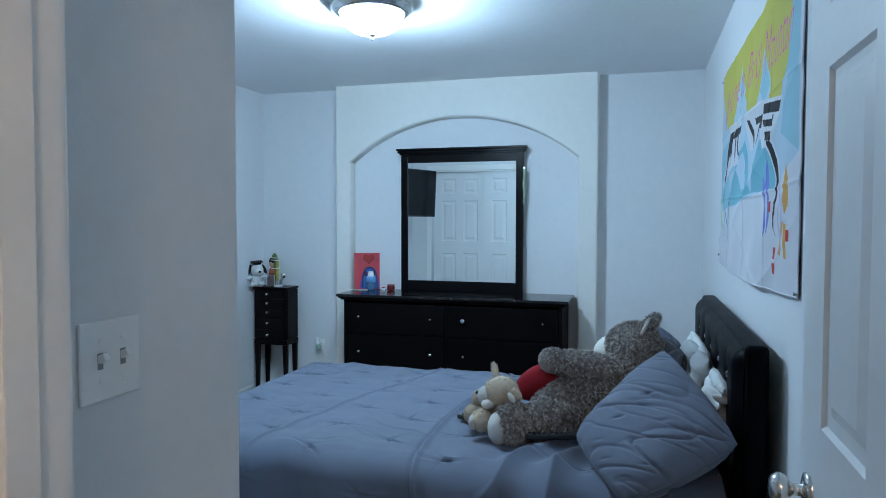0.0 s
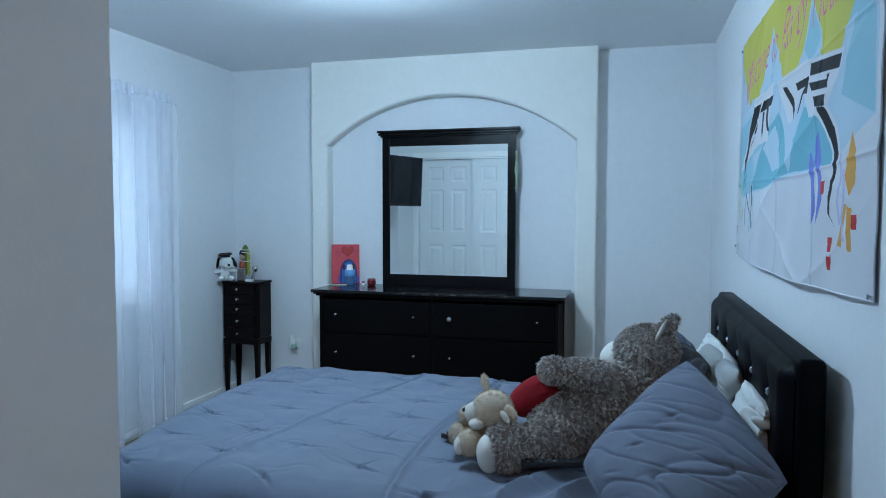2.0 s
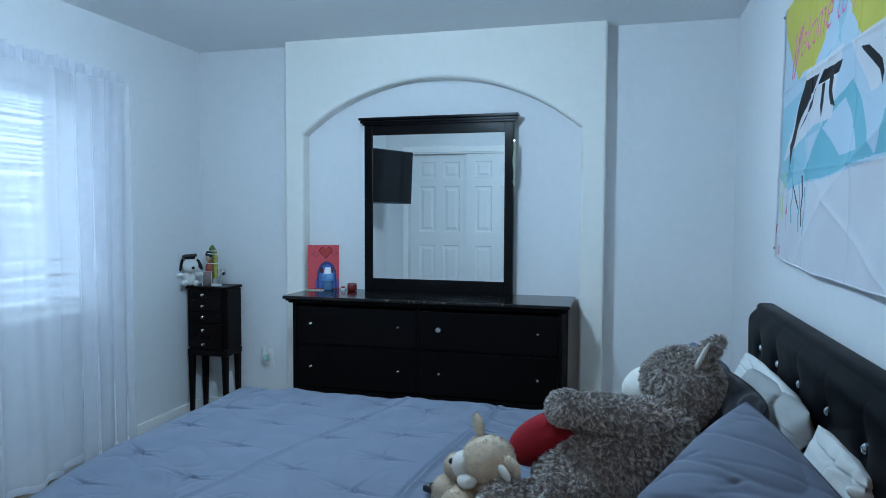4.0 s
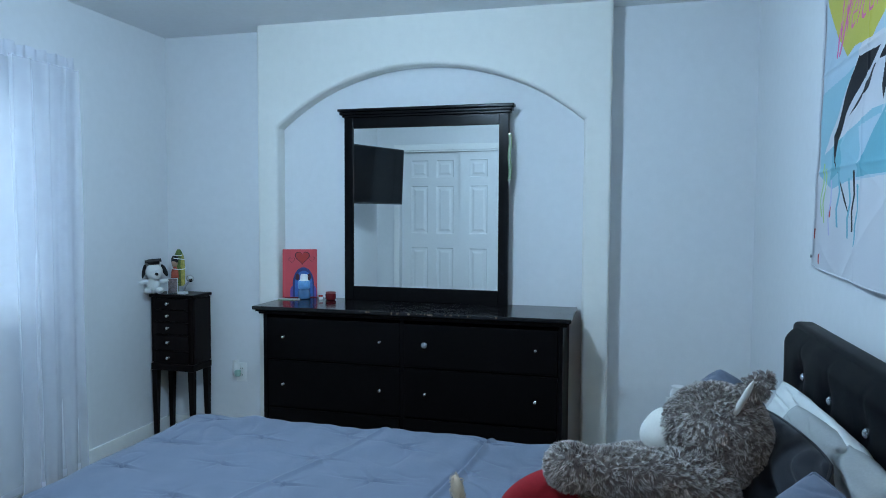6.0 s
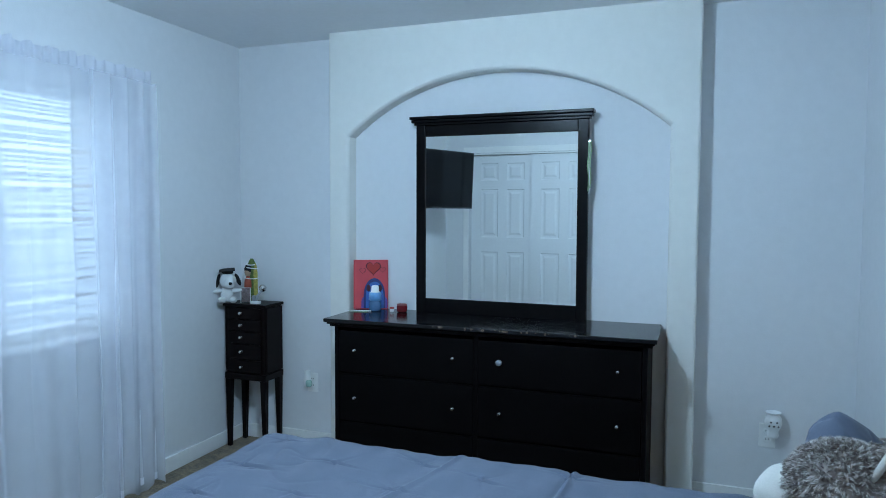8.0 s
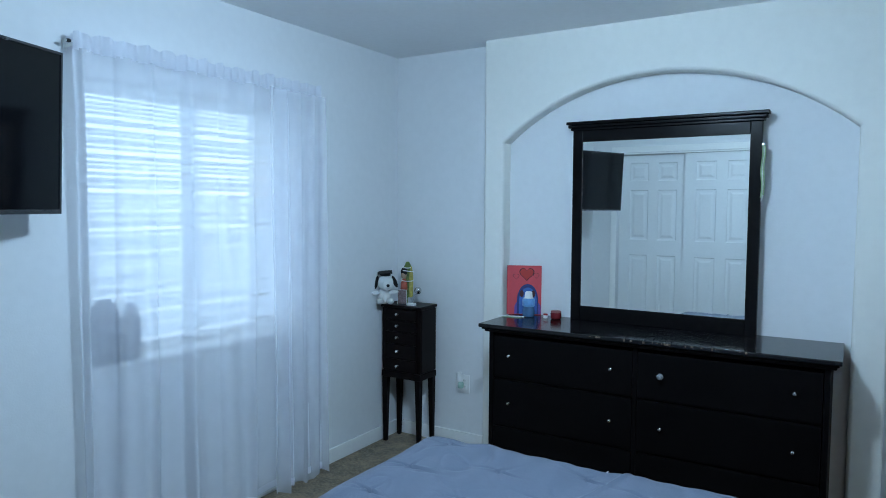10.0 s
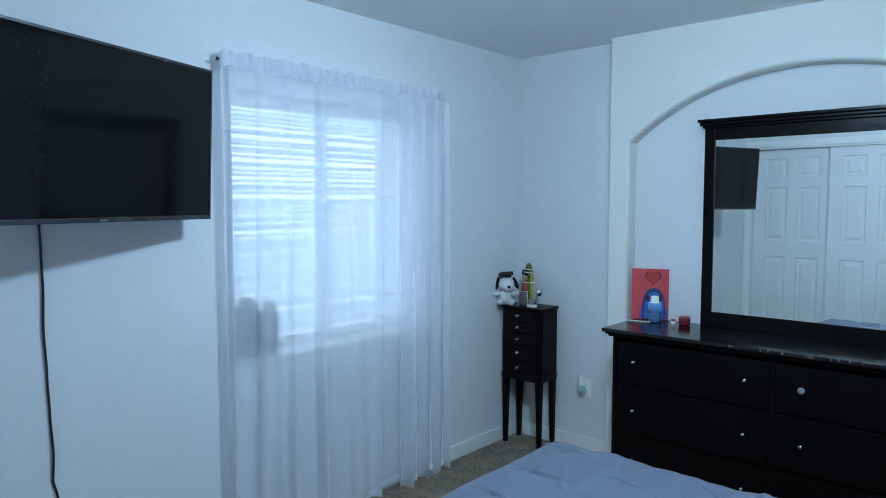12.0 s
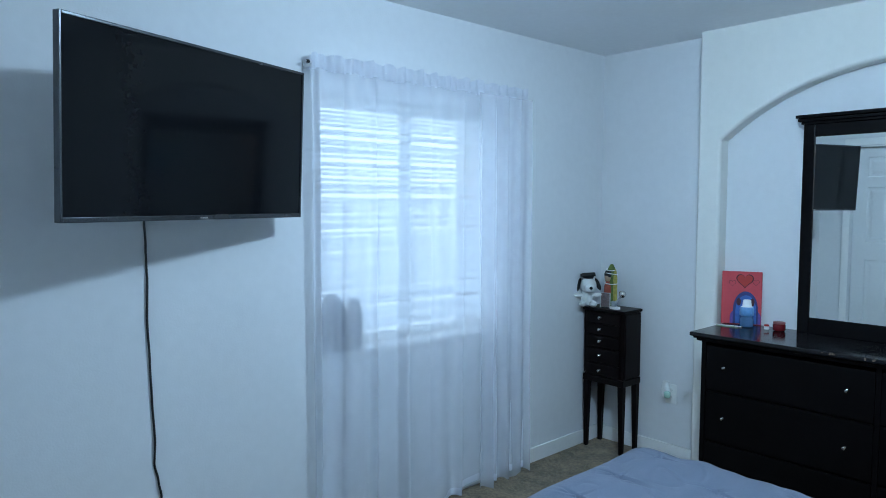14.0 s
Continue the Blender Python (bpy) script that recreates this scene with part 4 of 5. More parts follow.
def plush(name, label, forms, mats, hair, count, seed, core=0.97, at=None):
    """One soft toy: rounded forms joined, with a pile of short curved fibres. forms: (blob, material index or None for smooth cloth, fur or not)."""
    rr = np.random.RandomState(seed)
    bm = bmesh.new()
    for (c, r, m3), idx, furry in forms:
        q = bmesh.ops.create_icosphere(bm, subdivisions=4, radius=1)
        for v in q["verts"]:
            n1 = v.co.copy()
            k = 1 + 0.035 * wobble(n1, 2.2, seed + c.x)
            v.co = c + m3 @ Vector((n1.x * r.x * k, n1.y * r.y * k, n1.z * r.z * k)) * (core if furry else 1)
        for f in {f for v in q["verts"] for f in v.link_faces}:
            f.material_index, f.smooth = idx, True
    verts = [tuple(v.co) for v in bm.verts]
    bm.verts.index_update()
    faces = [tuple(v.index for v in f.verts) for f in bm.faces]
    slots = [f.material_index for f in bm.faces]
    bm.free()
    n_core = len(faces)
    area = [(r.x * r.y + r.y * r.z + r.x * r.z) if furry else 0 for (c, r, m3), idx, furry in forms]
    total = max(sum(area), 1e-9)

    def unit(a):
        return a / np.maximum(np.linalg.norm(a, axis=1, keepdims=True), 1e-9)

    for ((c, r, m3), idx, furry), a in zip(forms, area):
        n = int(count * a / total)
        if not furry or n < 20:
            continue
        rot, rad, cen = np.array(m3), np.array(r), np.array(c)
        d = unit(rr.normal(size=(n, 3)))
        p = cen + (d * rad * core) @ rot.T
        nn = unit((d / rad) @ rot.T)
        keep = np.ones(n, dtype=bool)
        for (c2, r2, m2), _, _ in forms:
            if c2 is not c:
                l = ((p - np.array(c2)) @ np.array(m2)) / np.array(r2)
                keep &= (l * l).sum(1) > 0.9
        p, nn = p[keep], nn[keep]
        n = len(p)
        if n < 20:
            continue
        # fibres lean together in locks
        lock = rr.choice(n, max(4, n // 13), replace=False)
        near = np.concatenate([((p[k:k + 2000, None, :] - p[None, lock, :]) ** 2).sum(2).argmin(1) for k in range(0, n, 2000)])
        sweep = np.array((rr.uniform(-0.7, 0.7), rr.uniform(-0.7, 0.7), -1.0)) + rr.normal(size=(len(lock), 3)) * 0.75
        sweep -= nn[lock] * (sweep * nn[lock]).sum(1, keepdims=True)
        lock_len = hair * rr.uniform(0.8, 1.35, (len(lock), 1))
        lock_tip = p[lock] + nn[lock] * lock_len * 0.75 + unit(sweep) * lock_len * 0.75
        own = nn * 0.8 + unit(sweep)[near] * 0.6 + rr.normal(size=(n, 3)) * 0.25
        ln = hair * rr.uniform(0.65, 1.2, (n, 1))
        tip = (p + unit(own) * ln) * 0.55 + lock_tip[near] * 0.45
        mid = p * 0.5 + tip * 0.5 + nn * ln * 0.16
        side = unit(np.cross(tip - p, nn + rr.normal(size=(n, 3)) * 0.4)) * hair * 0.058
        base = len(verts)
        verts += np.stack([p - side, p + side, mid - side * 0.9, mid + side * 0.9, tip], 1).reshape(-1, 3).tolist()
        q = base + 5 * np.arange(n)
        light = rr.uniform(size=len(lock))[near] * 0.6 + rr.uniform(0.0, 0.4, n)
        for k, b in enumerate(q.tolist()):
            faces.append((b, b + 1, b + 3, b + 2))
            faces.append((b + 2, b + 3, b + 4))
            slots += [idx, idx] if idx else [0 if light[k] < 0.72 else len(mats) - 2, 0 if light[k] < 0.22 else len(mats) - 2 if light[k] < 0.66 else len(mats) - 1]
    data = bpy.data.meshes.new(name)
    data.from_pydata(verts, [], faces)
    data.polygons.foreach_set("material_index", slots)
    data.polygons.foreach_set("use_smooth", [k < n_core for k in range(len(faces))])
    for m in mats:
        data.materials.append(m)
    return tagged(new(name, data), label, "plush toy", group="soft toys")


# darker core and roots: shade between the locks is put into the colour
FURSHADED = material("shaded_grey_brown_plush", (0.26, 0.227, 0.212), 0.95, vary=0.25, scale=10, fine=60, island=0.30, spec=0.15)
FURMID = material("mid_grey_plush", (0.50, 0.46, 0.44), 0.95, vary=0.2, island=0.3, spec=0.15)
FURLIGHT = material("pale_tip_plush", (0.58, 0.55, 0.525), 0.95, vary=0.2, island=0.25, spec=0.15)
CREAM = material("cream_plush", (0.62, 0.60, 0.56), 0.95, vary=0.06, fine=200, bump=0.6, bump_scale=500)
BLACKFELT = material("black_felt", (0.010, 0.010, 0.011), 0.9, vary=0.2)
PINKFELT = material("dull_pink_felt", (0.45, 0.22, 0.19), 0.9, vary=0.1)
bear_forms = [
    (blob((0.166, 2.865, 0.898), (0.113, 0.116, 0.110)), 0, True),            # head
    (blob((0.080, 2.890, 0.880), (0.070, 0.074, 0.064)), 1, False),          # muzzle
    (along((0.212, 2.815, 0.99), (0.246, 2.805, 1.036), 0.023, 0.75), 0, True),
    (along((0.190, 2.790, 0.962), (0.224, 2.786, 1.036), 0.0066, 1.2), 1, False),
    (along((0.215, 2.955, 0.945), (0.235, 2.975, 0.955), 0.024, 0.7), 0, True),
    (along((0.110, 2.760, 0.800), (-0.100, 2.690, 0.715), 0.118, 1.05), 0, True),   # trunk
    (blob((-0.090, 2.690, 0.705), (0.125, 0.145, 0.105)), 0, True),
    (along((0.092, 2.665, 0.862), (-0.112, 2.640, 0.884), 0.044, 1.1), 0, True),    # near arm
    (blob((-0.128, 2.637, 0.882), (0.046, 0.046, 0.042)), 0, True),
    (along((0.060, 2.860, 0.830), (-0.090, 2.860, 0.800), 0.044, 1.1), 0, True),
    (along((-0.080, 2.560, 0.680), (-0.220, 2.470, 0.678), 0.068, 1.0), 0, True),   # near leg
    (blob((-0.245, 2.450, 0.683), (0.070, 0.075, 0.076)), 0, True),
    (blob((-0.292, 2.428, 0.668), (0.040, 0.058, 0.060)), 1, False),
    (along((-0.070, 2.820, 0.680), (-0.150, 2.860, 0.685), 0.060, 1.0), 0, True),
]
BEAR_PIVOT = Vector((0.047, 0.693, 1.38))
bear_forms = [((BEAR_PIVOT + (c - BEAR_PIVOT) * 1.03, r * 1.03, m3), i, f) for (c, r, m3), i, f in bear_forms]
plush("teddy_bear", "large shaggy grey-brown toy bear lying back on the pillows", bear_forms, [FURSHADED, CREAM, PINKFELT, FURMID, FURLIGHT], 0.0140, 160000, 2)

TAN = material("tan_plush", (0.50, 0.41, 0.315), 0.95, vary=0.1, island=0.2, spec=0.15)
TANLIGHT = material("pale_tan_plush", (0.56, 0.48, 0.39), 0.95, vary=0.1, island=0.2, spec=0.15)
cat_forms = [
    (blob((-0.325, 2.560, 0.742), (0.060, 0.060, 0.056)), 0, True),
    (along((-0.345, 2.575, 0.795), (-0.358, 2.590, 0.828), 0.011, 1.0), 0, True),
    (along((-0.275, 2.520, 0.760), (-0.258, 2.510, 0.745), 0.016, 0.7), 0, True),
    (along((-0.287, 2.502, 0.752), (-0.272, 2.494, 0.735), 0.009, 0.9), 1, False),
    (blob((-0.375, 2.545, 0.735), (0.028, 0.032, 0.030)), 1, False),
    (blob((-0.362, 2.515, 0.712), (0.022, 0.020, 0.016)), 1, False),
    (blob((-0.402, 2.540, 0.742), (0.007, 0.009, 0.006)), 2, False),
    (blob((-0.335, 2.600, 0.680), (0.068, 0.062, 0.052)), 0, True),
    (blob((-0.402, 2.600, 0.708), (0.032, 0.030, 0.030)), 0, True),
    (blob((-0.380, 2.505, 0.662), (0.036, 0.036, 0.038)), 0, True),
    (blob((-0.425, 2.585, 0.655), (0.034, 0.034, 0.036)), 0, True),
    (blob((-0.405, 2.495, 0.655), (0.016, 0.026, 0.026)), 1, False),
]
KIT = Vector((-0.352, 2.555, 0.625))
cat_forms = [((KIT + (c - KIT) * 1.14 + Vector((0.012, 0, 0)), r * 1.14, m3), i, f) for (c, r, m3), i, f in cat_forms]
plush("toy_kitten", "small tan toy kitten with a white muzzle sitting on the comforter", cat_forms, [TAN, CREAM, BLACKFELT, TAN, TANLIGHT], 0.007, 16000, 7)

RED = material("red_plush", (0.25, 0.008, 0.014), 0.85, vary=0.12, fine=150, bump=0.3, bump_scale=300, spec=0.2)


def heart_shape(u, v):
    """A stuffed heart with one round lobe towards the arm that holds it."""
    a, b = 2 * math.pi * u, math.pi * (v - 0.5)
    k = max(math.cos(b), 0) ** 0.6
    notch = 1 - 0.22 * math.exp(-((math.cos(a) - 1) / 0.12) ** 2) - 0.10 * math.exp(-((math.cos(a) + 1) / 0.3) ** 2)
    return Vector((0.112 * math.cos(a) * k * notch, 0.058 * math.sin(b), 0.060 * math.sin(a) * k))


hm = Matrix.Translation((-0.198, 2.745, 0.765)) @ pose(0, 0, 0, -18, -36, -8)
heart = bmesh.new()
grid(48, 20, lambda u, v: hm @ heart_shape(u, v), heart, closed_u=True)
bmesh.ops.remove_doubles(heart, verts=heart.verts, dist=0.0005)
tagged(mesh_object("heart_cushion", heart, RED, smooth=True), "red plush heart cushion held against the toy bear", "cushion")


def remote(at, rz, length, label):
    r = thing("remote_control", label, "remote control", at, rz, group="remote controls")
    part("case", one_box(-length / 2, length / 2, -0.021, 0.021, 0, 0.018, 0.006, 3), BLACKPLASTIC, r)
    grey = GREYLINEN
    for i in range(9):
        for j in range(3):
            part("button", one_box(-length * 0.42 + i * length * 0.085, -length * 0.42 + i * length * 0.085 + 0.007, -0.014 + j * 0.011, -0.008 + j * 0.011, 0.0175, 0.0200, 0.001, 1), BEZEL if (i + j) % 5 else grey, r)


remote((-0.110, 2.475, 0.628), 18, 0.19, "black television remote control lying beside the toy bear")
remote((-0.450, 2.690, 0.602), -25, 0.14, "slim black remote control lying beside the toy kitten")


# ---- jewellery cabinet and what stands on it ----
jc = thing("jewellery_cabinet", "dark espresso wood jewellery cabinet on four tapered legs", "jewellery cabinet", (-2.600, 4.868, 0))
JW, JD = 0.136, 0.088
part("body", one_box(-JW, JW, -JD + 0.006, JD, 0.475, 0.872, 0.002), ESPRESSO, jc)
part("lid", one_box(-JW - 0.012, JW + 0.012, -JD - 0.012, JD + 0.010, 0.8725, 0.890, 0.005, 3), ESPRESSO, jc)
part("apron", one_box(-JW - 0.008, JW + 0.008, -JD - 0.006, JD + 0.006, 0.435, 0.4745, 0.004), ESPRESSO, jc)
for sx in (-1, 1):
    part("door", one_box(sx * (JW + 0.002) - 0.0045 + 0.0045 * sx, sx * (JW + 0.002) + 0.0045 + 0.0045 * sx, -JD + 0.01, JD - 0.005, 0.482, 0.868, 0.002), ESPRESSO, jc)
    for sy in (-1, 1):
        leg = bmesh.new()
        cx, cy = sx * (JW - 0.014), sy * (JD - 0.014)
        box(leg, cx - 0.018, cx + 0.018, cy - 0.018, cy + 0.018, FLOOR, 0.434, 0.002)
        for v in leg.verts:
            k = 0.62 + 0.38 * min(1, (v.co.z - FLOOR) / 0.41)
            v.co.x, v.co.y = cx + (v.co.x - cx) * k + sx * 0.010 * (1 - k), cy + (v.co.y - cy) * k
        part("leg", leg, ESPRESSO, jc)
zz = [0.868, 0.798, 0.727, 0.650, 0.556, 0.478]
for z1, z0, kz in zip(zz, zz[1:], (0.835, 0.763, 0.691, 0.605, 0.512)):
    d = part("drawer", one_box(-JW + 0.022, JW - 0.022, -JD - 0.006, -JD + 0.02, z0 + 0.003, z1 - 0.003, 0.003), ESPRESSO, jc)
    part("knob", lathe([(0, 0.020), (0.006, 0.0195), (0.0105, 0.015), (0.0105, 0.012), (0.005, 0.008), (0.005, 0.003), (0.0085, 0.001), (0.0085, 0)], 14, pose(-0.022, -JD - 0.006, kz, 90)), CHROME, d, smooth=True)

JT = 0.8905
WHITEPLUSH = material("white_plush", (0.74, 0.74, 0.73), 0.95, vary=0.05, fine=200, bump=0.5, bump_scale=400)
dog_c = Vector((-2.727, 4.787, JT))


def dog_at(x, y, z):
    # turned a little towards the room
    return (dog_c.x + 1.18 * (0.80 * x - 0.60 * y), dog_c.y + 1.18 * (0.60 * x + 0.80 * y), dog_c.z + 1.18 * z)


dog_forms = [
    (blob(dog_at(0, 0, 0.045), (0.036, 0.034, 0.046)), 0, False),
    (blob(dog_at(0.004, -0.012, 0.112), (0.043, 0.040, 0.040)), 0, False),
    (blob(dog_at(0.012, -0.046, 0.100), (0.026, 0.026, 0.024)), 0, False),
    (blob(dog_at(0.016, -0.072, 0.104), (0.009, 0.008, 0.008)), 1, False),
    (along(dog_at(-0.040, 0.004, 0.135), dog_at(-0.052, -0.004, 0.088), 0.012, 0.7), 1, False),
    (along(dog_at(0.044, 0.006, 0.135), dog_at(0.060, -0.002, 0.098), 0.012, 0.7), 1, False),
    (along(dog_at(-0.030, -0.015, 0.062), dog_at(-0.058, -0.028, 0.060), 0.012), 0, False),
    (along(dog_at(0.030, -0.015, 0.062), dog_at(0.060, -0.024, 0.066), 0.012), 0, False),
    (along(dog_at(-0.020, -0.025, 0.018), dog_at(-0.030, -0.062, 0.022), 0.017), 0, False),
    (along(dog_at(0.022, -0.025, 0.018), dog_at(0.034, -0.062, 0.022), 0.017), 0, False),
    (blob(dog_at(0.002, -0.004, 0.155), (0.030, 0.028, 0.012)), 1, False),
]
dog_forms = [((c, r * 1.16, m3), i, f) for (c, r, m3), i, f in dog_forms]
dog = plush("toy_dog", "small white toy dog with black ears and a black graduation cap", dog_forms, [WHITEPLUSH, BLACKFELT, BLACKFELT], 0.004, 10, 5)
board_bm = bmesh.new()
board_bm.from_mesh(dog.data)
n0 = len(board_bm.faces)
box(board_bm, -0.045, 0.045, -0.045, 0.045, 0, 0.005, m=pose(*dog_at(0.0, -0.004, 0.165), 6, -4, 38))
board_bm.faces.ensure_lookup_table()
for f in board_bm.faces[n0:]:
    f.material_index = 1
board_bm.to_mesh(dog.data)
board_bm.free()

ACRYLIC = see_through("clear_acrylic", (0.93, 0.95, 0.96), 0.03, 1.2)
orn = thing("ornament", "tall painted ornament strung with beads, green and orange", "ornament", (-2.618, 4.880, JT))
def arched(w, d, h):
    return grid(24, 16, lambda u, v: (w * math.cos(2 * math.pi * u) * (1 - 0.75 * max(0, (v - .7) / .3) ** 2), d * math.sin(2 * math.pi * u) * (1 - 0.75 * max(0, (v - .7) / .3) ** 2), h * v), closed_u=True)


part("back", arched(0.037, 0.020, 0.262), material("olive_green_paint", (0.10, 0.15, 0.03), 0.6, vary=0.5, scale=60), orn, "olive green rounded back", smooth=True)
side_bm = arched(0.013, 0.012, 0.235)
bmesh.ops.transform(side_bm, matrix=Matrix.Translation((0.030, -0.006, 0)), verts=side_bm.verts)
part("side", side_bm, material("mustard_yellow_paint", (0.42, 0.36, 0.08), 0.6, vary=0.3, scale=60), orn, "mustard yellow side", smooth=True)
part("figure", lathe([(0, 0.08), (0.024, 0.085), (0.021, 0.13), (0.012, 0.152), (0.010, 0.158), (0, 0.158)], 18, pose(-0.012, -0.022, 0)), material("orange_red_paint", (0.42, 0.085, 0.05), 0.6, vary=0.4, scale=50), orn, "orange-red painted dress", smooth=True)
part("head", lathe([(0, 0.156), (0.014, 0.160), (0.020, 0.178), (0.018, 0.196), (0.010, 0.208), (0, 0.210)], 18, pose(-0.013, -0.022, 0)), material("tan_paint", (0.45, 0.30, 0.21), 0.6, vary=0.1), orn, smooth=True)
part("cap", lathe([(0.0215, 0.184), (0.0235, 0.204), (0.016, 0.222), (0, 0.228)], 18, pose(-0.013, -0.018, 0)), BLACKFELT, orn, smooth=True)
for z, r, tilt in ((0.150, 0.042, 8), (0.232, 0.030, 12), (0.205, 0.040, -6)):
    part("bead_string", tube([(pose(0, 0, z, tilt, 5, 0) @ Vector((r * math.cos(a), -0.006 + 0.8 * r * math.sin(a), 0))) for a in [2 * math.pi * i / 30 for i in range(31)]], 0.0028, 6), PLASTIC, orn, "pale bead string")
fr = thing("photo_frame", "small clear acrylic photo frame", "photo frame", (-2.622, 4.822, JT), 16)
part("acrylic", one_box(-0.030, 0.030, -0.004, 0.004, 0, 0.092, 0.001), ACRYLIC, fr)
for x0, x1, z0, z1 in ((-0.031, -0.0285, 0, 0.092), (0.0285, 0.031, 0, 0.092), (-0.0284, 0.0284, 0.0895, 0.092)):
    part("rim", one_box(x0, x1, -0.0055, 0.0045, z0, z1), PLASTIC, fr)
part("photo", one_box(-0.027, 0.027, 0.005, 0.007, 0.004, 0.088), material("faded_photo", (0.42, 0.30, 0.29), 0.4, vary=0.5, scale=45, fine=120), fr, "small faded picture")
tro = thing("silver_ornament", "small silver ornament with a round ball on a white base", "ornament", (-2.540, 4.858, JT), 0)
part("base", one_box(-0.034, 0.020, -0.060, -0.028, 0, 0.016, 0.002), PLASTIC, tro, "white base")
part("stem", tube([(-0.012, -0.040, 0.016), (-0.004, -0.028, 0.045), (0.010, -0.012, 0.070)], 0.009, 10, taper=lambda t: 1.2 - 0.5 * t), STEEL, tro, smooth=True)
part("cup", one_box(-0.030, -0.006, -0.050, -0.030, 0.0165, 0.048, 0.002), STEEL, tro)
part("ball", lathe([(0.022 * math.sin(math.pi * i / 14), -0.022 * math.cos(math.pi * i / 14)) for i in range(15)], 22, pose(0.018, -0.006, 0.090)), CHROME, tro, "silver ball", smooth=True)


# ---- on the dresser ----
cv = thing("canvas_painting", "red painted canvas with hearts and a blue rounded shape", "painting")
c0, c1 = Vector((-1.915, 4.850, 0)), Vector((-1.735, 4.925, 0))
CW = (c1 - c0).length
cv.matrix_basis = Matrix.Translation((c0.x, c0.y, DTOP + 0.0005)) @ pose(0, 0, 0, 0, 0, math.degrees(math.atan2(c1.y - c0.y, c1.x - c0.x))) @ pose(0, 0, 0, -4)
CH = 0.278
CANVASRED = material("red_canvas_paint", (0.62, 0.070, 0.085), 0.7, vary=0.12, scale=20, fine=250, bump=0.3, bump_scale=400)
part("canvas", one_box(0, CW, 0, 0.018, 0, CH, 0.003), CANVASRED, cv)


def flat(outline, y, depth=0.0015):
    bm = bmesh.new()
    prism(bm, outline, y - depth, y)
    return bm


def heart_outline(cx, cz, s):
    return [(cx + s * math.sin(a) ** 3, cz + s * (13 * math.cos(a) - 5 * math.cos(2 * a) - 2 * math.cos(3 * a) - math.cos(4 * a)) / 16) for a in [2 * math.pi * i / 28 for i in range(28)]]


HEARTRED = material("deep_red_paint", (0.46, 0.030, 0.024), 0.6, vary=0.1)
LINE = material("dark_outline_paint", (0.06, 0.012, 0.02), 0.7, vary=0.1)
BLUE = material("bright_blue_paint", (0.035, 0.13, 0.42), 0.6, vary=0.2, scale=30)
DEEPBLUE = material("deep_blue_paint", (0.02, 0.035, 0.16), 0.6, vary=0.2, scale=30)
VIOLET = material("violet_paint", (0.13, 0.07, 0.30), 0.6, vary=0.2, scale=30)
for cx, cz, s in ((0.112, 0.232, 0.040), (0.052, 0.216, 0.017), (0.165, 0.222, 0.016)):
    part("heart", flat(heart_outline(cx, cz, s * 1.07), -0.0005), LINE, cv)
    part("heart", flat(heart_outline(cx, cz, s * 0.94), -0.0022), HEARTRED if s > 0.03 else CANVASRED, cv)
dome = lambda cx, w, h, z0=0.004: [(cx - w, z0)] + [(cx + w * math.cos(a), z0 + h * 0.45 + h * 0.55 * math.sin(a)) for a in [math.pi - math.pi * i / 18 for i in range(19)]] + [(cx + w, z0)]
part("painted_shape", flat(dome(0.118, 0.074, 0.085), -0.0006), VIOLET, cv)
part("painted_shape", flat(dome(0.118, 0.060, 0.170), -0.0024), DEEPBLUE, cv)
part("painted_shape", flat(dome(0.120, 0.050, 0.150), -0.0042), BLUE, cv)
for cx in (0.085, 0.150):
    part("painted_spot", flat([(cx + 0.011 * math.cos(a), 0.118 + 0.020 * math.sin(a)) for a in [2 * math.pi * i / 20 for i in range(20)]], -0.006), LINE, cv)

bot = thing("lotion_bottle", "blue lotion bottle with a white cap and label", "bottle", (-1.772, 4.835, DTOP + 0.0005))
part("bottle", lathe([(0, 0), (0.030, 0.001), (0.033, 0.008), (0.033, 0.040), (0.027, 0.052), (0.027, 0.056)], 26), material("translucent_blue_plastic", (0.07, 0.16, 0.30), 0.2, vary=0.1), bot, smooth=True)
part("label", lathe([(0.027, 0.0565), (0.0345, 0.062), (0.0345, 0.098), (0.029, 0.104)], 26), material("sky_blue_label", (0.14, 0.36, 0.66), 0.4, vary=0.15, scale=60), bot, "sky blue label", smooth=True)
part("cap", lathe([(0.0290, 0.1042), (0.0225, 0.106), (0.0195, 0.136), (0.016, 0.140), (0, 0.1405)], 26), PLASTIC, bot, "white cap", smooth=True)
can = thing("candle_jar", "small red glass candle jar", "candle", (-1.612, 4.842, DTOP + 0.0005))
part("jar", lathe([(0, 0), (0.024, 0.001), (0.029, 0.006), (0.030, 0.030), (0.027, 0.036)], 22), material("dark_red_glass", (0.16, 0.012, 0.016), 0.12, vary=0.1), can, smooth=True)
part("lid", lathe([(0.027, 0.0362), (0.0285, 0.038), (0.0285, 0.044), (0.024, 0.046), (0, 0.046)], 22), material("dull_red_lid", (0.24, 0.05, 0.05), 0.4, vary=0.1), can, smooth=True)
tin = thing("lip_balm", "tiny red and white lip balm pot", "cosmetic", (-1.672, 4.840, DTOP + 0.0005))
part("pot", lathe([(0, 0), (0.011, 0), (0.012, 0.004), (0.012, 0.016)], 16), PLASTIC, tin)
part("lid", lathe([(0.0122, 0.0162), (0.012, 0.024), (0, 0.025)], 16), HEARTRED, tin, "red lid")
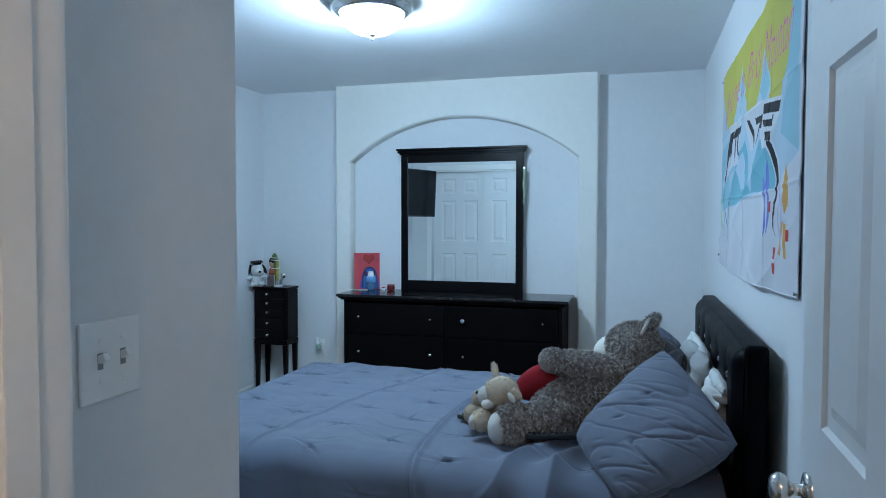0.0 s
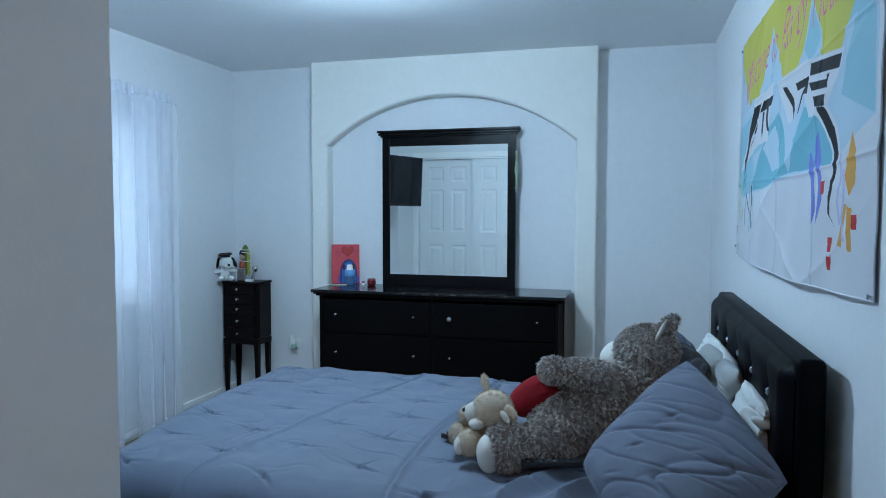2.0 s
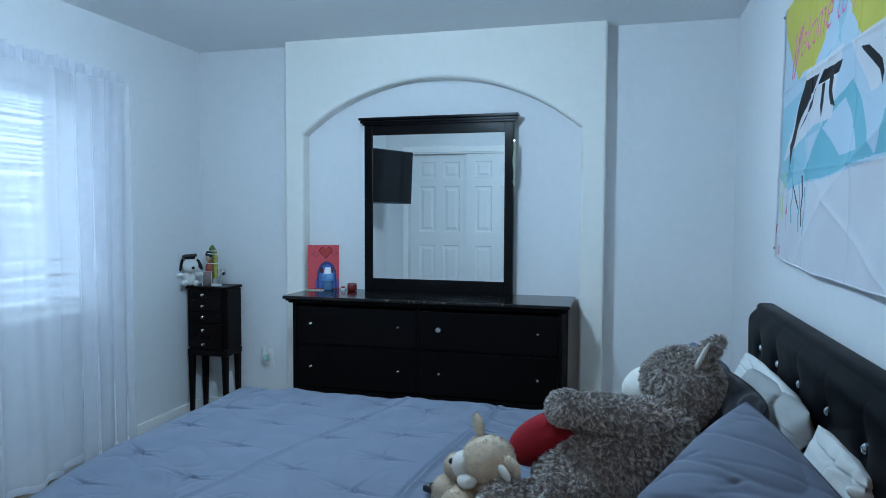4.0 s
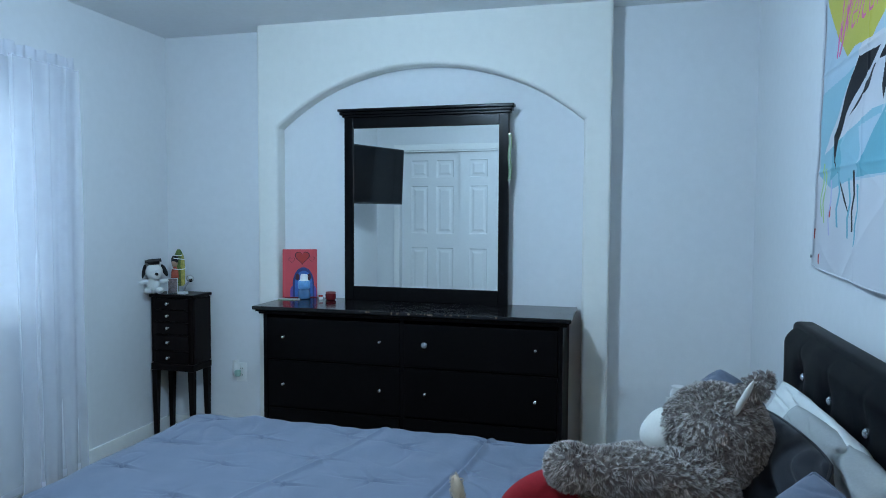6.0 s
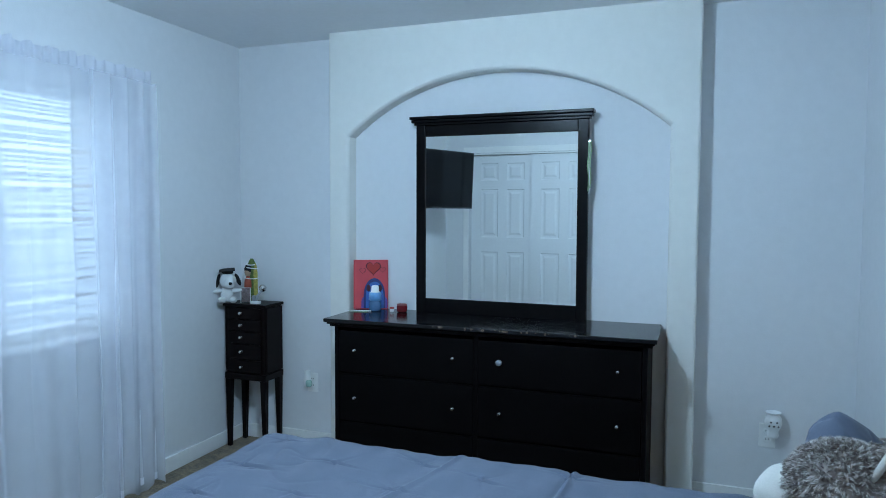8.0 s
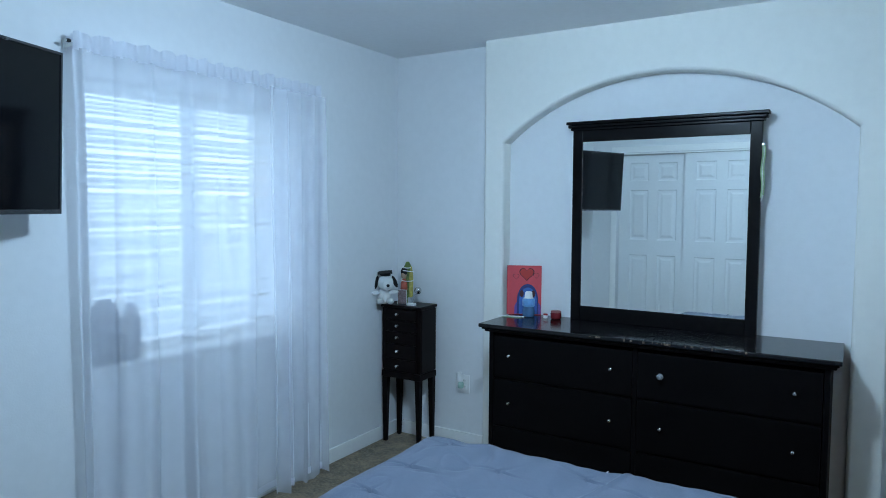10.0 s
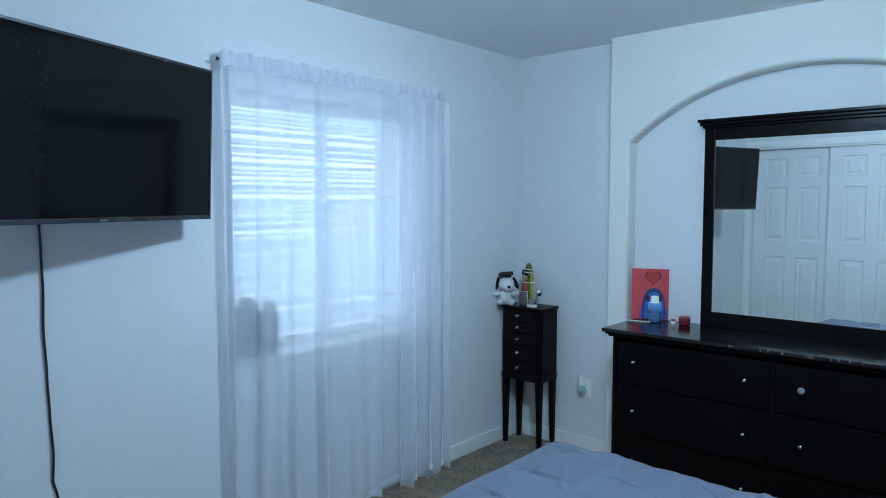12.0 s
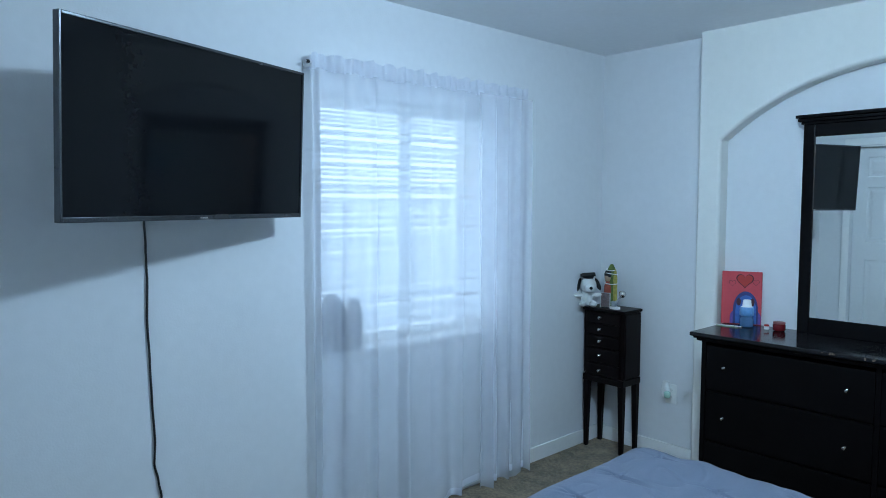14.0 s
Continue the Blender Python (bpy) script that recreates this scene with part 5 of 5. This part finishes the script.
for x, y, a, ln, mt, lb in ((-1.85, 4.79, 12, 0.16, PLASTIC, "thin white cosmetic pencil lying on the dresser"), (-1.835, 4.765, 4, 0.12, GREENCLOTH, "thin pale green cosmetic pencil lying on the dresser")):
    pc = thing("cosmetic_pencil", lb, "pencil", (x, y, DTOP + 0.0028), a, group="pencils on the dresser")
    part("shaft", tube([(-ln / 2, 0, 0), (ln / 2 - 0.012, 0, 0)], 0.0024, 6), mt, pc)
    part("point", tube([(ln / 2 - 0.0118, 0, 0), (ln / 2, 0, 0)], 0.0024, 6, taper=lambda t: 1 - 0.85 * t), CHIPPED, pc)


# ---- television ----
TVX, TVY, TVZ, TW, TH = -2.4423, 2.2668, 1.745, 0.985, 0.558
TZ0, TZ1 = TVZ - TH / 2, TVZ + TH / 2
tv = thing("television", "black flat television on a swivel wall mount", "television")
tv.matrix_basis = Matrix.Translation((TVX, TVY, TVZ)) @ Matrix.Rotation(radians(110.0), 4, "Z") @ Matrix.Rotation(radians(2.6), 4, "X") @ Matrix.Translation((0, 0, -TVZ))
h2 = TW / 2
# the panel's front looks along local -y
part("screen", one_box(-h2 + 0.0077, h2 - 0.0077, -0.0015, 0.004, TZ0 + 0.016, TZ1 - 0.010), SCREEN, tv, "dark glossy screen, switched off")
for x0, x1, z0, z1 in ((-h2, -h2 + 0.0075, TZ0, TZ1), (h2 - 0.0075, h2, TZ0, TZ1), (-h2 + 0.0076, h2 - 0.0076, TZ1 - 0.0098, TZ1), (-h2 + 0.0076, h2 - 0.0076, TZ0, TZ0 + 0.0158)):
    part("bezel", one_box(x0, x1, -0.006, 0.020, z0, z1, 0.002), BEZEL, tv, "dark grey metal bezel")
part("back_cover", box(one_box(-h2 + 0.012, h2 - 0.012, 0.0045, 0.030, TZ0 + 0.012, TZ1 - 0.012, 0.004), -h2 * 0.62, h2 * 0.62, 0.0305, 0.058, TZ0 + 0.06, TZ0 + 0.40, 0.01), BLACKPLASTIC, tv)
part("logo_bar", one_box(-0.016, 0.016, -0.0075, -0.0062, TZ0 + 0.004, TZ0 + 0.009), CHROME, tv, "small silver bar")
inv = tv.matrix_basis.inverted()
wall_p = inv @ Vector((LEFT + 0.001, 2.30, 1.73))
elbow = inv @ Vector((LEFT + 0.09, 2.42, 1.73))
back_p = Vector((0.0, 0.060, 1.73))
part("mount_plate", one_box(-0.11, 0.11, 0.059, 0.066, 1.62, 1.84, 0.002), STEEL, tv)
part("mount_arm", tube([back_p, elbow], 0.014, 8), STEEL, tv)
part("mount_arm", tube([elbow, wall_p], 0.014, 8), STEEL, tv)
wp = bmesh.new()
box(wp, LEFT + 0.0005, LEFT + 0.010, 2.24, 2.36, 1.60, 1.86, 0.002)
bmesh.ops.transform(wp, matrix=inv, verts=wp.verts)
part("wall_plate", wp, STEEL, tv)

cord = thing("power_cord", "black power cord hanging down the wall below the television", "cord")
CY = [(1.62, 2.20), (1.47, 2.178), (1.36, 2.182), (1.25, 2.184), (1.10, 2.180), (0.93, 2.186), (0.80, 2.190), (0.66, 2.196), (0.57, 2.192), (0.50, 2.205), (0.44, 2.214), (0.37, 2.20), (0.34, 2.12), (0.36, 2.045)]
fine_pts = []
for (z0, y0), (z1, y1) in zip(CY, CY[1:]):
    for i in range(6):
        u = i / 6
        s = u * u * (3 - 2 * u)
        fine_pts.append((LEFT + 0.007 + 0.0015 * math.sin(z0 * 31), y0 + (y1 - y0) * s, z0 + (z1 - z0) * u))
part("cable", tube(fine_pts, 0.0042, 8), BLACKPLASTIC, cord, smooth=True)
part("plug", one_box(LEFT + 0.006, LEFT + 0.030, 2.025, 2.050, 0.352, 0.378, 0.004), BLACKPLASTIC, cord)
o2 = thing("wall_outlet", "white wall outlet below the television", "outlet", (LEFT + 0.0005, 2.036, 0.385), -90)
o2.matrix_basis = pose(LEFT + 0.0005, 2.036, 0.385, 0, 0, 90)
part("plate", one_box(-0.036, 0.036, -0.005, 0, -0.058, 0.058, 0.0025, 3), PLASTIC, o2)
for dz in (-0.020, 0.020):
    part("socket", lathe([(0, 0.0015), (0.0155, 0.0015), (0.0170, 0.0)], 20, pose(0, -0.005, dz, 90)), PLASTIC, o2)


# ---- wall flag ----
FY0, FY1, FZ0, FZ1 = 3.842, 2.030, 1.205, 2.146
flag = thing("wall_flag", "printed cloth flag in yellow, turquoise and white pinned to the wall", "wall flag")


def crease(x, sharp):
    return np.clip(1 - np.abs(x) * sharp, 0, 1) ** 2


def flag_points(u, v):
    """Places on the hanging cloth, by share of width and height from the lower corner by the dresser wall."""
    sag = 0.028 * np.sin(np.pi * u) * (1 - v) ** 2
    y = FY0 + (FY1 - FY0) * u + 0.055 * (1 - u) * (1 - v) ** 1.5
    z = FZ0 + (FZ1 - FZ0) * v - sag * 0.6
    hang = np.sin(np.pi * u) ** 0.7
    d = 0.005 + 0.016 * hang * (1 - v) + 0.004 * hang * np.sin(3.1 * u + 5 * v) ** 2
    # soft diagonal drapes from the pinned corners
    d += 0.012 * hang * (1 - v * 0.6) * (0.5 + 0.5 * np.sin(19 * u - 11 * v + 2.2 * np.sin(4 * v + 2 * u)))
    d += 0.007 * hang * crease(np.sin(8 * u - 7 * v + 0.9 + 0.8 * np.sin(5 * u)), 2.2)
    d += 0.006 * hang * crease(np.sin(6 * u + 8 * v + 2.1), 4.0) * (1 - v)
    d += 0.0020 * np.sin(41 * u + 13 * v) * np.sin(17 * v - 9 * u)
    # fold lines of the unfolded cloth
    for k in (0.33, 0.66):
        d += 0.004 * crease(v - k - 0.008 * np.sin(7 * u), 70)
    for k in (0.26, 0.51, 0.76):
        d += 0.003 * crease(u - k - 0.004 * np.sin(9 * v), 110)
    return np.stack([RIGHT - 0.001 - d, y, z], -1)


def flag_point(u, v, lift=0.0):
    p = flag_points(np.array([u]), np.array([v]))[0]
    return Vector((float(p[0]) - lift, float(p[1]), float(p[2])))


def ink(name, colour):
    return material(name, colour, 0.6, vary=0.05, scale=5, fine=200, bump=0.12, bump_scale=700, spec=0.2)


INKS = [
    material("white_satin_cloth", (0.60, 0.60, 0.64), 0.5, vary=0.04, scale=4, fine=250, bump=0.15, bump_scale=700, sheen=0.1),
    ink("yellow_ink", (0.55, 0.49, 0.09)), ink("turquoise_ink", (0.17, 0.43, 0.52)), ink("aqua_ink", (0.29, 0.51, 0.60)), ink("pale_blue_ink", (0.45, 0.57, 0.66)),
    ink("pink_ink", (0.70, 0.14, 0.34)), ink("black_ink", (0.008, 0.008, 0.012)), ink("blue_ink", (0.17, 0.21, 0.58)), ink("orange_ink", (0.68, 0.34, 0.08)), ink("red_ink", (0.55, 0.05, 0.05)),
    ink("green_ink", (0.42, 0.60, 0.26)), ink("lilac_ink", (0.50, 0.48, 0.68)),
]
FLAGWHITE = INKS[0]
WHITE_, YELLOW, TURQ, AQUA, PALE, PINK, INKBLACK, INKBLUE, ORANGE, CUPRED, INKGREEN, INKLILAC = range(12)
PRINTS = [
    (PALE, [(0.02, 0.36), (0.02, 0.96), (0.98, 0.96), (0.985, 0.42), (0.84, 0.33), (0.62, 0.325), (0.40, 0.30), (0.21, 0.29)]),
    (AQUA, [(0.02, 0.60), (0.16, 0.62), (0.38, 0.70), (0.33, 0.46), (0.12, 0.42), (0.02, 0.48)]),
    (TURQ, [(0.22, 0.30), (0.36, 0.50), (0.50, 0.56), (0.60, 0.335), (0.40, 0.305)]),
    (TURQ, [(0.60, 0.335), (0.68, 0.52), (0.80, 0.50), (0.84, 0.33)]),
    (AQUA, [(0.86, 0.50), (0.97, 0.86), (0.98, 0.42)]),
    (AQUA, [(0.86, 0.66), (0.93, 0.94), (0.975, 0.94), (0.978, 0.70)]),
    (PALE, [(0.34, 0.46), (0.46, 0.52), (0.54, 0.36), (0.44, 0.36)]),
    (AQUA, [(0.02, 0.50), (0.23, 0.50), (0.25, 0.38), (0.24, 0.30), (0.12, 0.27), (0.03, 0.32)]),
    (TURQ, [(0.10, 0.46), (0.16, 0.44), (0.17, 0.33), (0.11, 0.30)]),
    (YELLOW, [(0.004, 1.0), (0.03, 0.90), (0.09, 0.77), (0.16, 0.672), (0.20, 0.69), (0.27, 0.68), (0.33, 0.74), (0.385, 0.86), (0.405, 0.90), (0.425, 0.83), (0.46, 0.78), (0.50, 0.70), (0.55, 0.635), (0.62, 0.66), (0.655, 0.70), (0.70, 0.84), (0.745, 0.72), (0.76, 0.63), (0.85, 0.60), (0.90, 0.72), (0.94, 1.0)]),
    (AQUA, [(0.385, 0.80), (0.41, 0.86), (0.44, 0.78), (0.43, 0.68)]), (AQUA, [(0.66, 0.70), (0.705, 0.82), (0.745, 0.70), (0.70, 0.64)]),
    (PINK, [(0.095, 0.70), (0.112, 0.80), (0.118, 0.80), (0.100, 0.69)]), (PINK, [(0.105, 0.70), (0.170, 0.865), (0.176, 0.86), (0.112, 0.69)]),
    (WHITE_, [(0.23, 0.685), (0.45, 0.675), (0.43, 0.60), (0.40, 0.48), (0.30, 0.48), (0.05, 0.39), (0.13, 0.53)]),
    (WHITE_, [(0.485, 0.665), (0.66, 0.665), (0.87, 0.615), (0.85, 0.55), (0.80, 0.47), (0.72, 0.48), (0.66, 0.58), (0.595, 0.50), (0.57, 0.50)]),
    (INKBLACK, [(0.213, 0.652), (0.308, 0.643), (0.286, 0.615), (0.236, 0.575), (0.191, 0.530), (0.164, 0.497), (0.141, 0.430), (0.133, 0.397), (0.141, 0.350), (0.172, 0.287), (0.219, 0.174), (0.188, 0.230), (0.152, 0.327), (0.116, 0.380), (0.105, 0.440), (0.126, 0.490), (0.156, 0.560), (0.180, 0.606)]),
    (INKBLACK, [(0.288, 0.600), (0.306, 0.600), (0.277, 0.545), (0.231, 0.510), (0.183, 0.488), (0.234, 0.535)]),
    (INKBLACK, [(0.338, 0.641), (0.451, 0.632), (0.433, 0.600), (0.405, 0.602), (0.401, 0.560), (0.416, 0.508), (0.394, 0.518), (0.380, 0.560), (0.376, 0.604), (0.317, 0.602)]),
    (INKBLACK, [(0.337, 0.600), (0.352, 0.600), (0.350, 0.542), (0.335, 0.494), (0.328, 0.530)]),
    (INKBLACK, [(0.529, 0.631), (0.559, 0.623), (0.600, 0.572), (0.612, 0.535), (0.611, 0.502), (0.595, 0.545)]),
    (INKBLACK, [(0.608, 0.617), (0.698, 0.607), (0.691, 0.558), (0.663, 0.566), (0.642, 0.510), (0.636, 0.518), (0.650, 0.565), (0.675, 0.585), (0.621, 0.589)]),
    (INKBLACK, [(0.702, 0.642), (0.860, 0.604), (0.853, 0.570), (0.701, 0.606)]),
    (INKBLACK, [(0.699, 0.586), (0.805, 0.560), (0.812, 0.535), (0.720, 0.556)]),
    (INKBLACK, [(0.731, 0.536), (0.807, 0.520), (0.801, 0.490), (0.750, 0.502)]),
    (WHITE_, [(0.755, 0.49), (0.81, 0.49), (0.850, 0.42), (0.872, 0.350), (0.868, 0.290), (0.848, 0.230), (0.846, 0.195), (0.86, 0.165), (0.82, 0.200), (0.822, 0.245), (0.838, 0.300), (0.832, 0.360), (0.792, 0.430)]),
    (INKBLACK, [(0.765, 0.498), (0.800, 0.488), (0.838, 0.420), (0.862, 0.350), (0.858, 0.290), (0.838, 0.230), (0.836, 0.195), (0.855, 0.165), (0.828, 0.200), (0.830, 0.245), (0.846, 0.300), (0.840, 0.360), (0.800, 0.430)]),
    (INKBLACK, [(0.800, 0.575), (0.812, 0.572), (0.806, 0.540)]),
    (INKBLUE, [(0.731, 0.380), (0.744, 0.360), (0.761, 0.290), (0.774, 0.213), (0.762, 0.160), (0.748, 0.231), (0.712, 0.341)]),
    (INKBLUE, [(0.767, 0.435), (0.778, 0.380), (0.805, 0.265), (0.802, 0.235), (0.777, 0.172), (0.784, 0.269), (0.749, 0.388)]),
    (ORANGE, [(0.918, 0.395), (0.935, 0.34), (0.93, 0.27), (0.912, 0.24), (0.895, 0.29), (0.905, 0.33)]),
    (ORANGE, [(0.895, 0.22), (0.905, 0.22), (0.885, 0.115), (0.870, 0.118)]),
    (ORANGE, [(0.905, 0.215), (0.922, 0.21), (0.920, 0.105), (0.905, 0.108)]),
]
for u0, v0 in ((0.804, 0.272), (0.930, 0.178), (0.836, 0.121), (0.838, 0.073), (0.016, 0.12), (0.055, 0.035), (0.12, 0.20)):
    s = 0.9 if u0 > 0.5 else 0.5
    PRINTS.append((CUPRED, [(u0 - 0.011 * s, v0 + 0.02), (u0 + 0.011 * s, v0 + 0.02), (u0 + 0.008 * s, v0 - 0.02), (u0 - 0.008 * s, v0 - 0.02)]))
    PRINTS.append((WHITE_, [(u0 - 0.010 * s, v0 + 0.021), (u0 + 0.010 * s, v0 + 0.021), (u0 + 0.010 * s, v0 + 0.016), (u0 - 0.010 * s, v0 + 0.016)]))
for u0, v0, k in ((0.050, 0.31, INKGREEN), (0.068, 0.29, INKGREEN), (0.155, 0.28, TURQ), (0.205, 0.25, TURQ), (0.225, 0.27, INKBLACK), (0.245, 0.23, TURQ), (0.11, 0.25, INKLILAC), (0.87, 0.30, INKLILAC), (0.885, 0.26, INKLILAC)):
    PRINTS.append((k, [(u0, v0 + 0.05), (u0 + 0.008, v0 + 0.05), (u0 + 0.016, v0 - 0.02), (u0 + 0.004, v0 - 0.07), (u0 + 0.012, v0 - 0.13), (u0 + 0.004, v0 - 0.13), (u0 - 0.004, v0 - 0.07), (u0 + 0.008, v0 - 0.02)]))


def lettering(words, u0, v0, height, du, dv, shear):
    """Triangles of slanted words, by share of the cloth."""
    cu = bpy.data.curves.new("words", "FONT")
    cu.body, cu.size, cu.shear, cu.resolution_u, cu.offset = words, 1.0, shear, 3, -0.012
    tmp = bpy.data.objects.new("words", cu)
    me = bpy.data.meshes.new_from_object(tmp)
    bpy.data.objects.remove(tmp)
    me.calc_loop_triangles()
    wide = max(v.co.x for v in me.vertices)
    at = [(u0 + du * v.co.x / wide, v0 + dv * v.co.x / wide + height * v.co.y) for v in me.vertices]
    return [(PINK, [at[i] for i in t.vertices]) for t in me.loop_triangles]


PRINTS += lettering("Welcome", 0.095, 0.735, 0.190, 0.275, 0.030, 0.45)
PRINTS += lettering("to", 0.385, 0.765, 0.185, 0.060, 0.010, 0.45)
PRINTS += lettering("Party", 0.465, 0.755, 0.225, 0.215, 0.015, 0.45)
PRINTS += lettering("Mountain", 0.695, 0.740, 0.225, 0.240, 0.015, 0.45)
NU, NV = 640, 340
uu, vv = np.meshgrid(np.linspace(0, 1, NU + 1), np.linspace(0, 1, NV + 1))
points = flag_points(uu.ravel(), vv.ravel())
cu_, cv_ = (uu[:-1, :-1] + uu[1:, 1:]) / 2, (vv[:-1, :-1] + vv[1:, 1:]) / 2
slot = np.zeros(cu_.shape, dtype=np.int32)
for k, pts in PRINTS:
    xs, ys = [p[0] for p in pts], [p[1] for p in pts]
    i0, i1 = max(0, int(min(xs) * NU) - 1), min(NU, int(max(xs) * NU) + 2)
    j0, j1 = max(0, int(min(ys) * NV) - 1), min(NV, int(max(ys) * NV) + 2)
    if i0 >= i1 or j0 >= j1:
        continue
    px, py = cu_[j0:j1, i0:i1], cv_[j0:j1, i0:i1]
    inside = np.zeros(px.shape, dtype=bool)
    for (xa, ya), (xb, yb) in zip(pts, pts[1:] + pts[:1]):
        if ya != yb:
            inside ^= ((ya > py) != (yb > py)) & (px < (xb - xa) * (py - ya) / (yb - ya) + xa)
    slot[j0:j1, i0:i1][inside] = k
idx = np.arange((NU + 1) * (NV + 1)).reshape(NV + 1, NU + 1)
quads = np.stack([idx[:-1, :-1], idx[:-1, 1:], idx[1:, 1:], idx[1:, :-1]], -1).reshape(-1, 4)
data = bpy.data.meshes.new("cloth")
data.from_pydata(points.tolist(), [], quads.tolist())
for m in INKS:
    data.materials.append(m)
data.polygons.foreach_set("material_index", slot.ravel())
data.polygons.foreach_set("use_smooth", [True] * len(data.polygons))
cloth = new("cloth", data)
cloth.parent = flag
cloth["label"] = "printed satin cloth with pink lettering"
part("hem", tube([flag_point(u / 40, 0.0, 0.001) for u in range(41)], 0.0025, 6), FLAGWHITE, flag)
part("hem", tube([flag_point(0.999, v / 30, 0.001) for v in range(31)], 0.0022, 6), FLAGWHITE, flag)
part("header_band", grid(2, 40, lambda u, v: flag_point(0.001 + 0.016 * u, v, 0.0022)), FLAGWHITE, flag)
for u, v in ((0.008, 0.975), (0.008, 0.035), (0.992, 0.985), (0.99, 0.01)):
    p = flag_point(u, v, 0.003)
    part("pin", lathe([(0, 0.006), (0.005, 0.005), (0.006, 0.002), (0.003, 0.0), (0.0008, -0.012)], 10, pose(p.x, p.y, p.z, 0, -90, 0)), STEEL, flag)
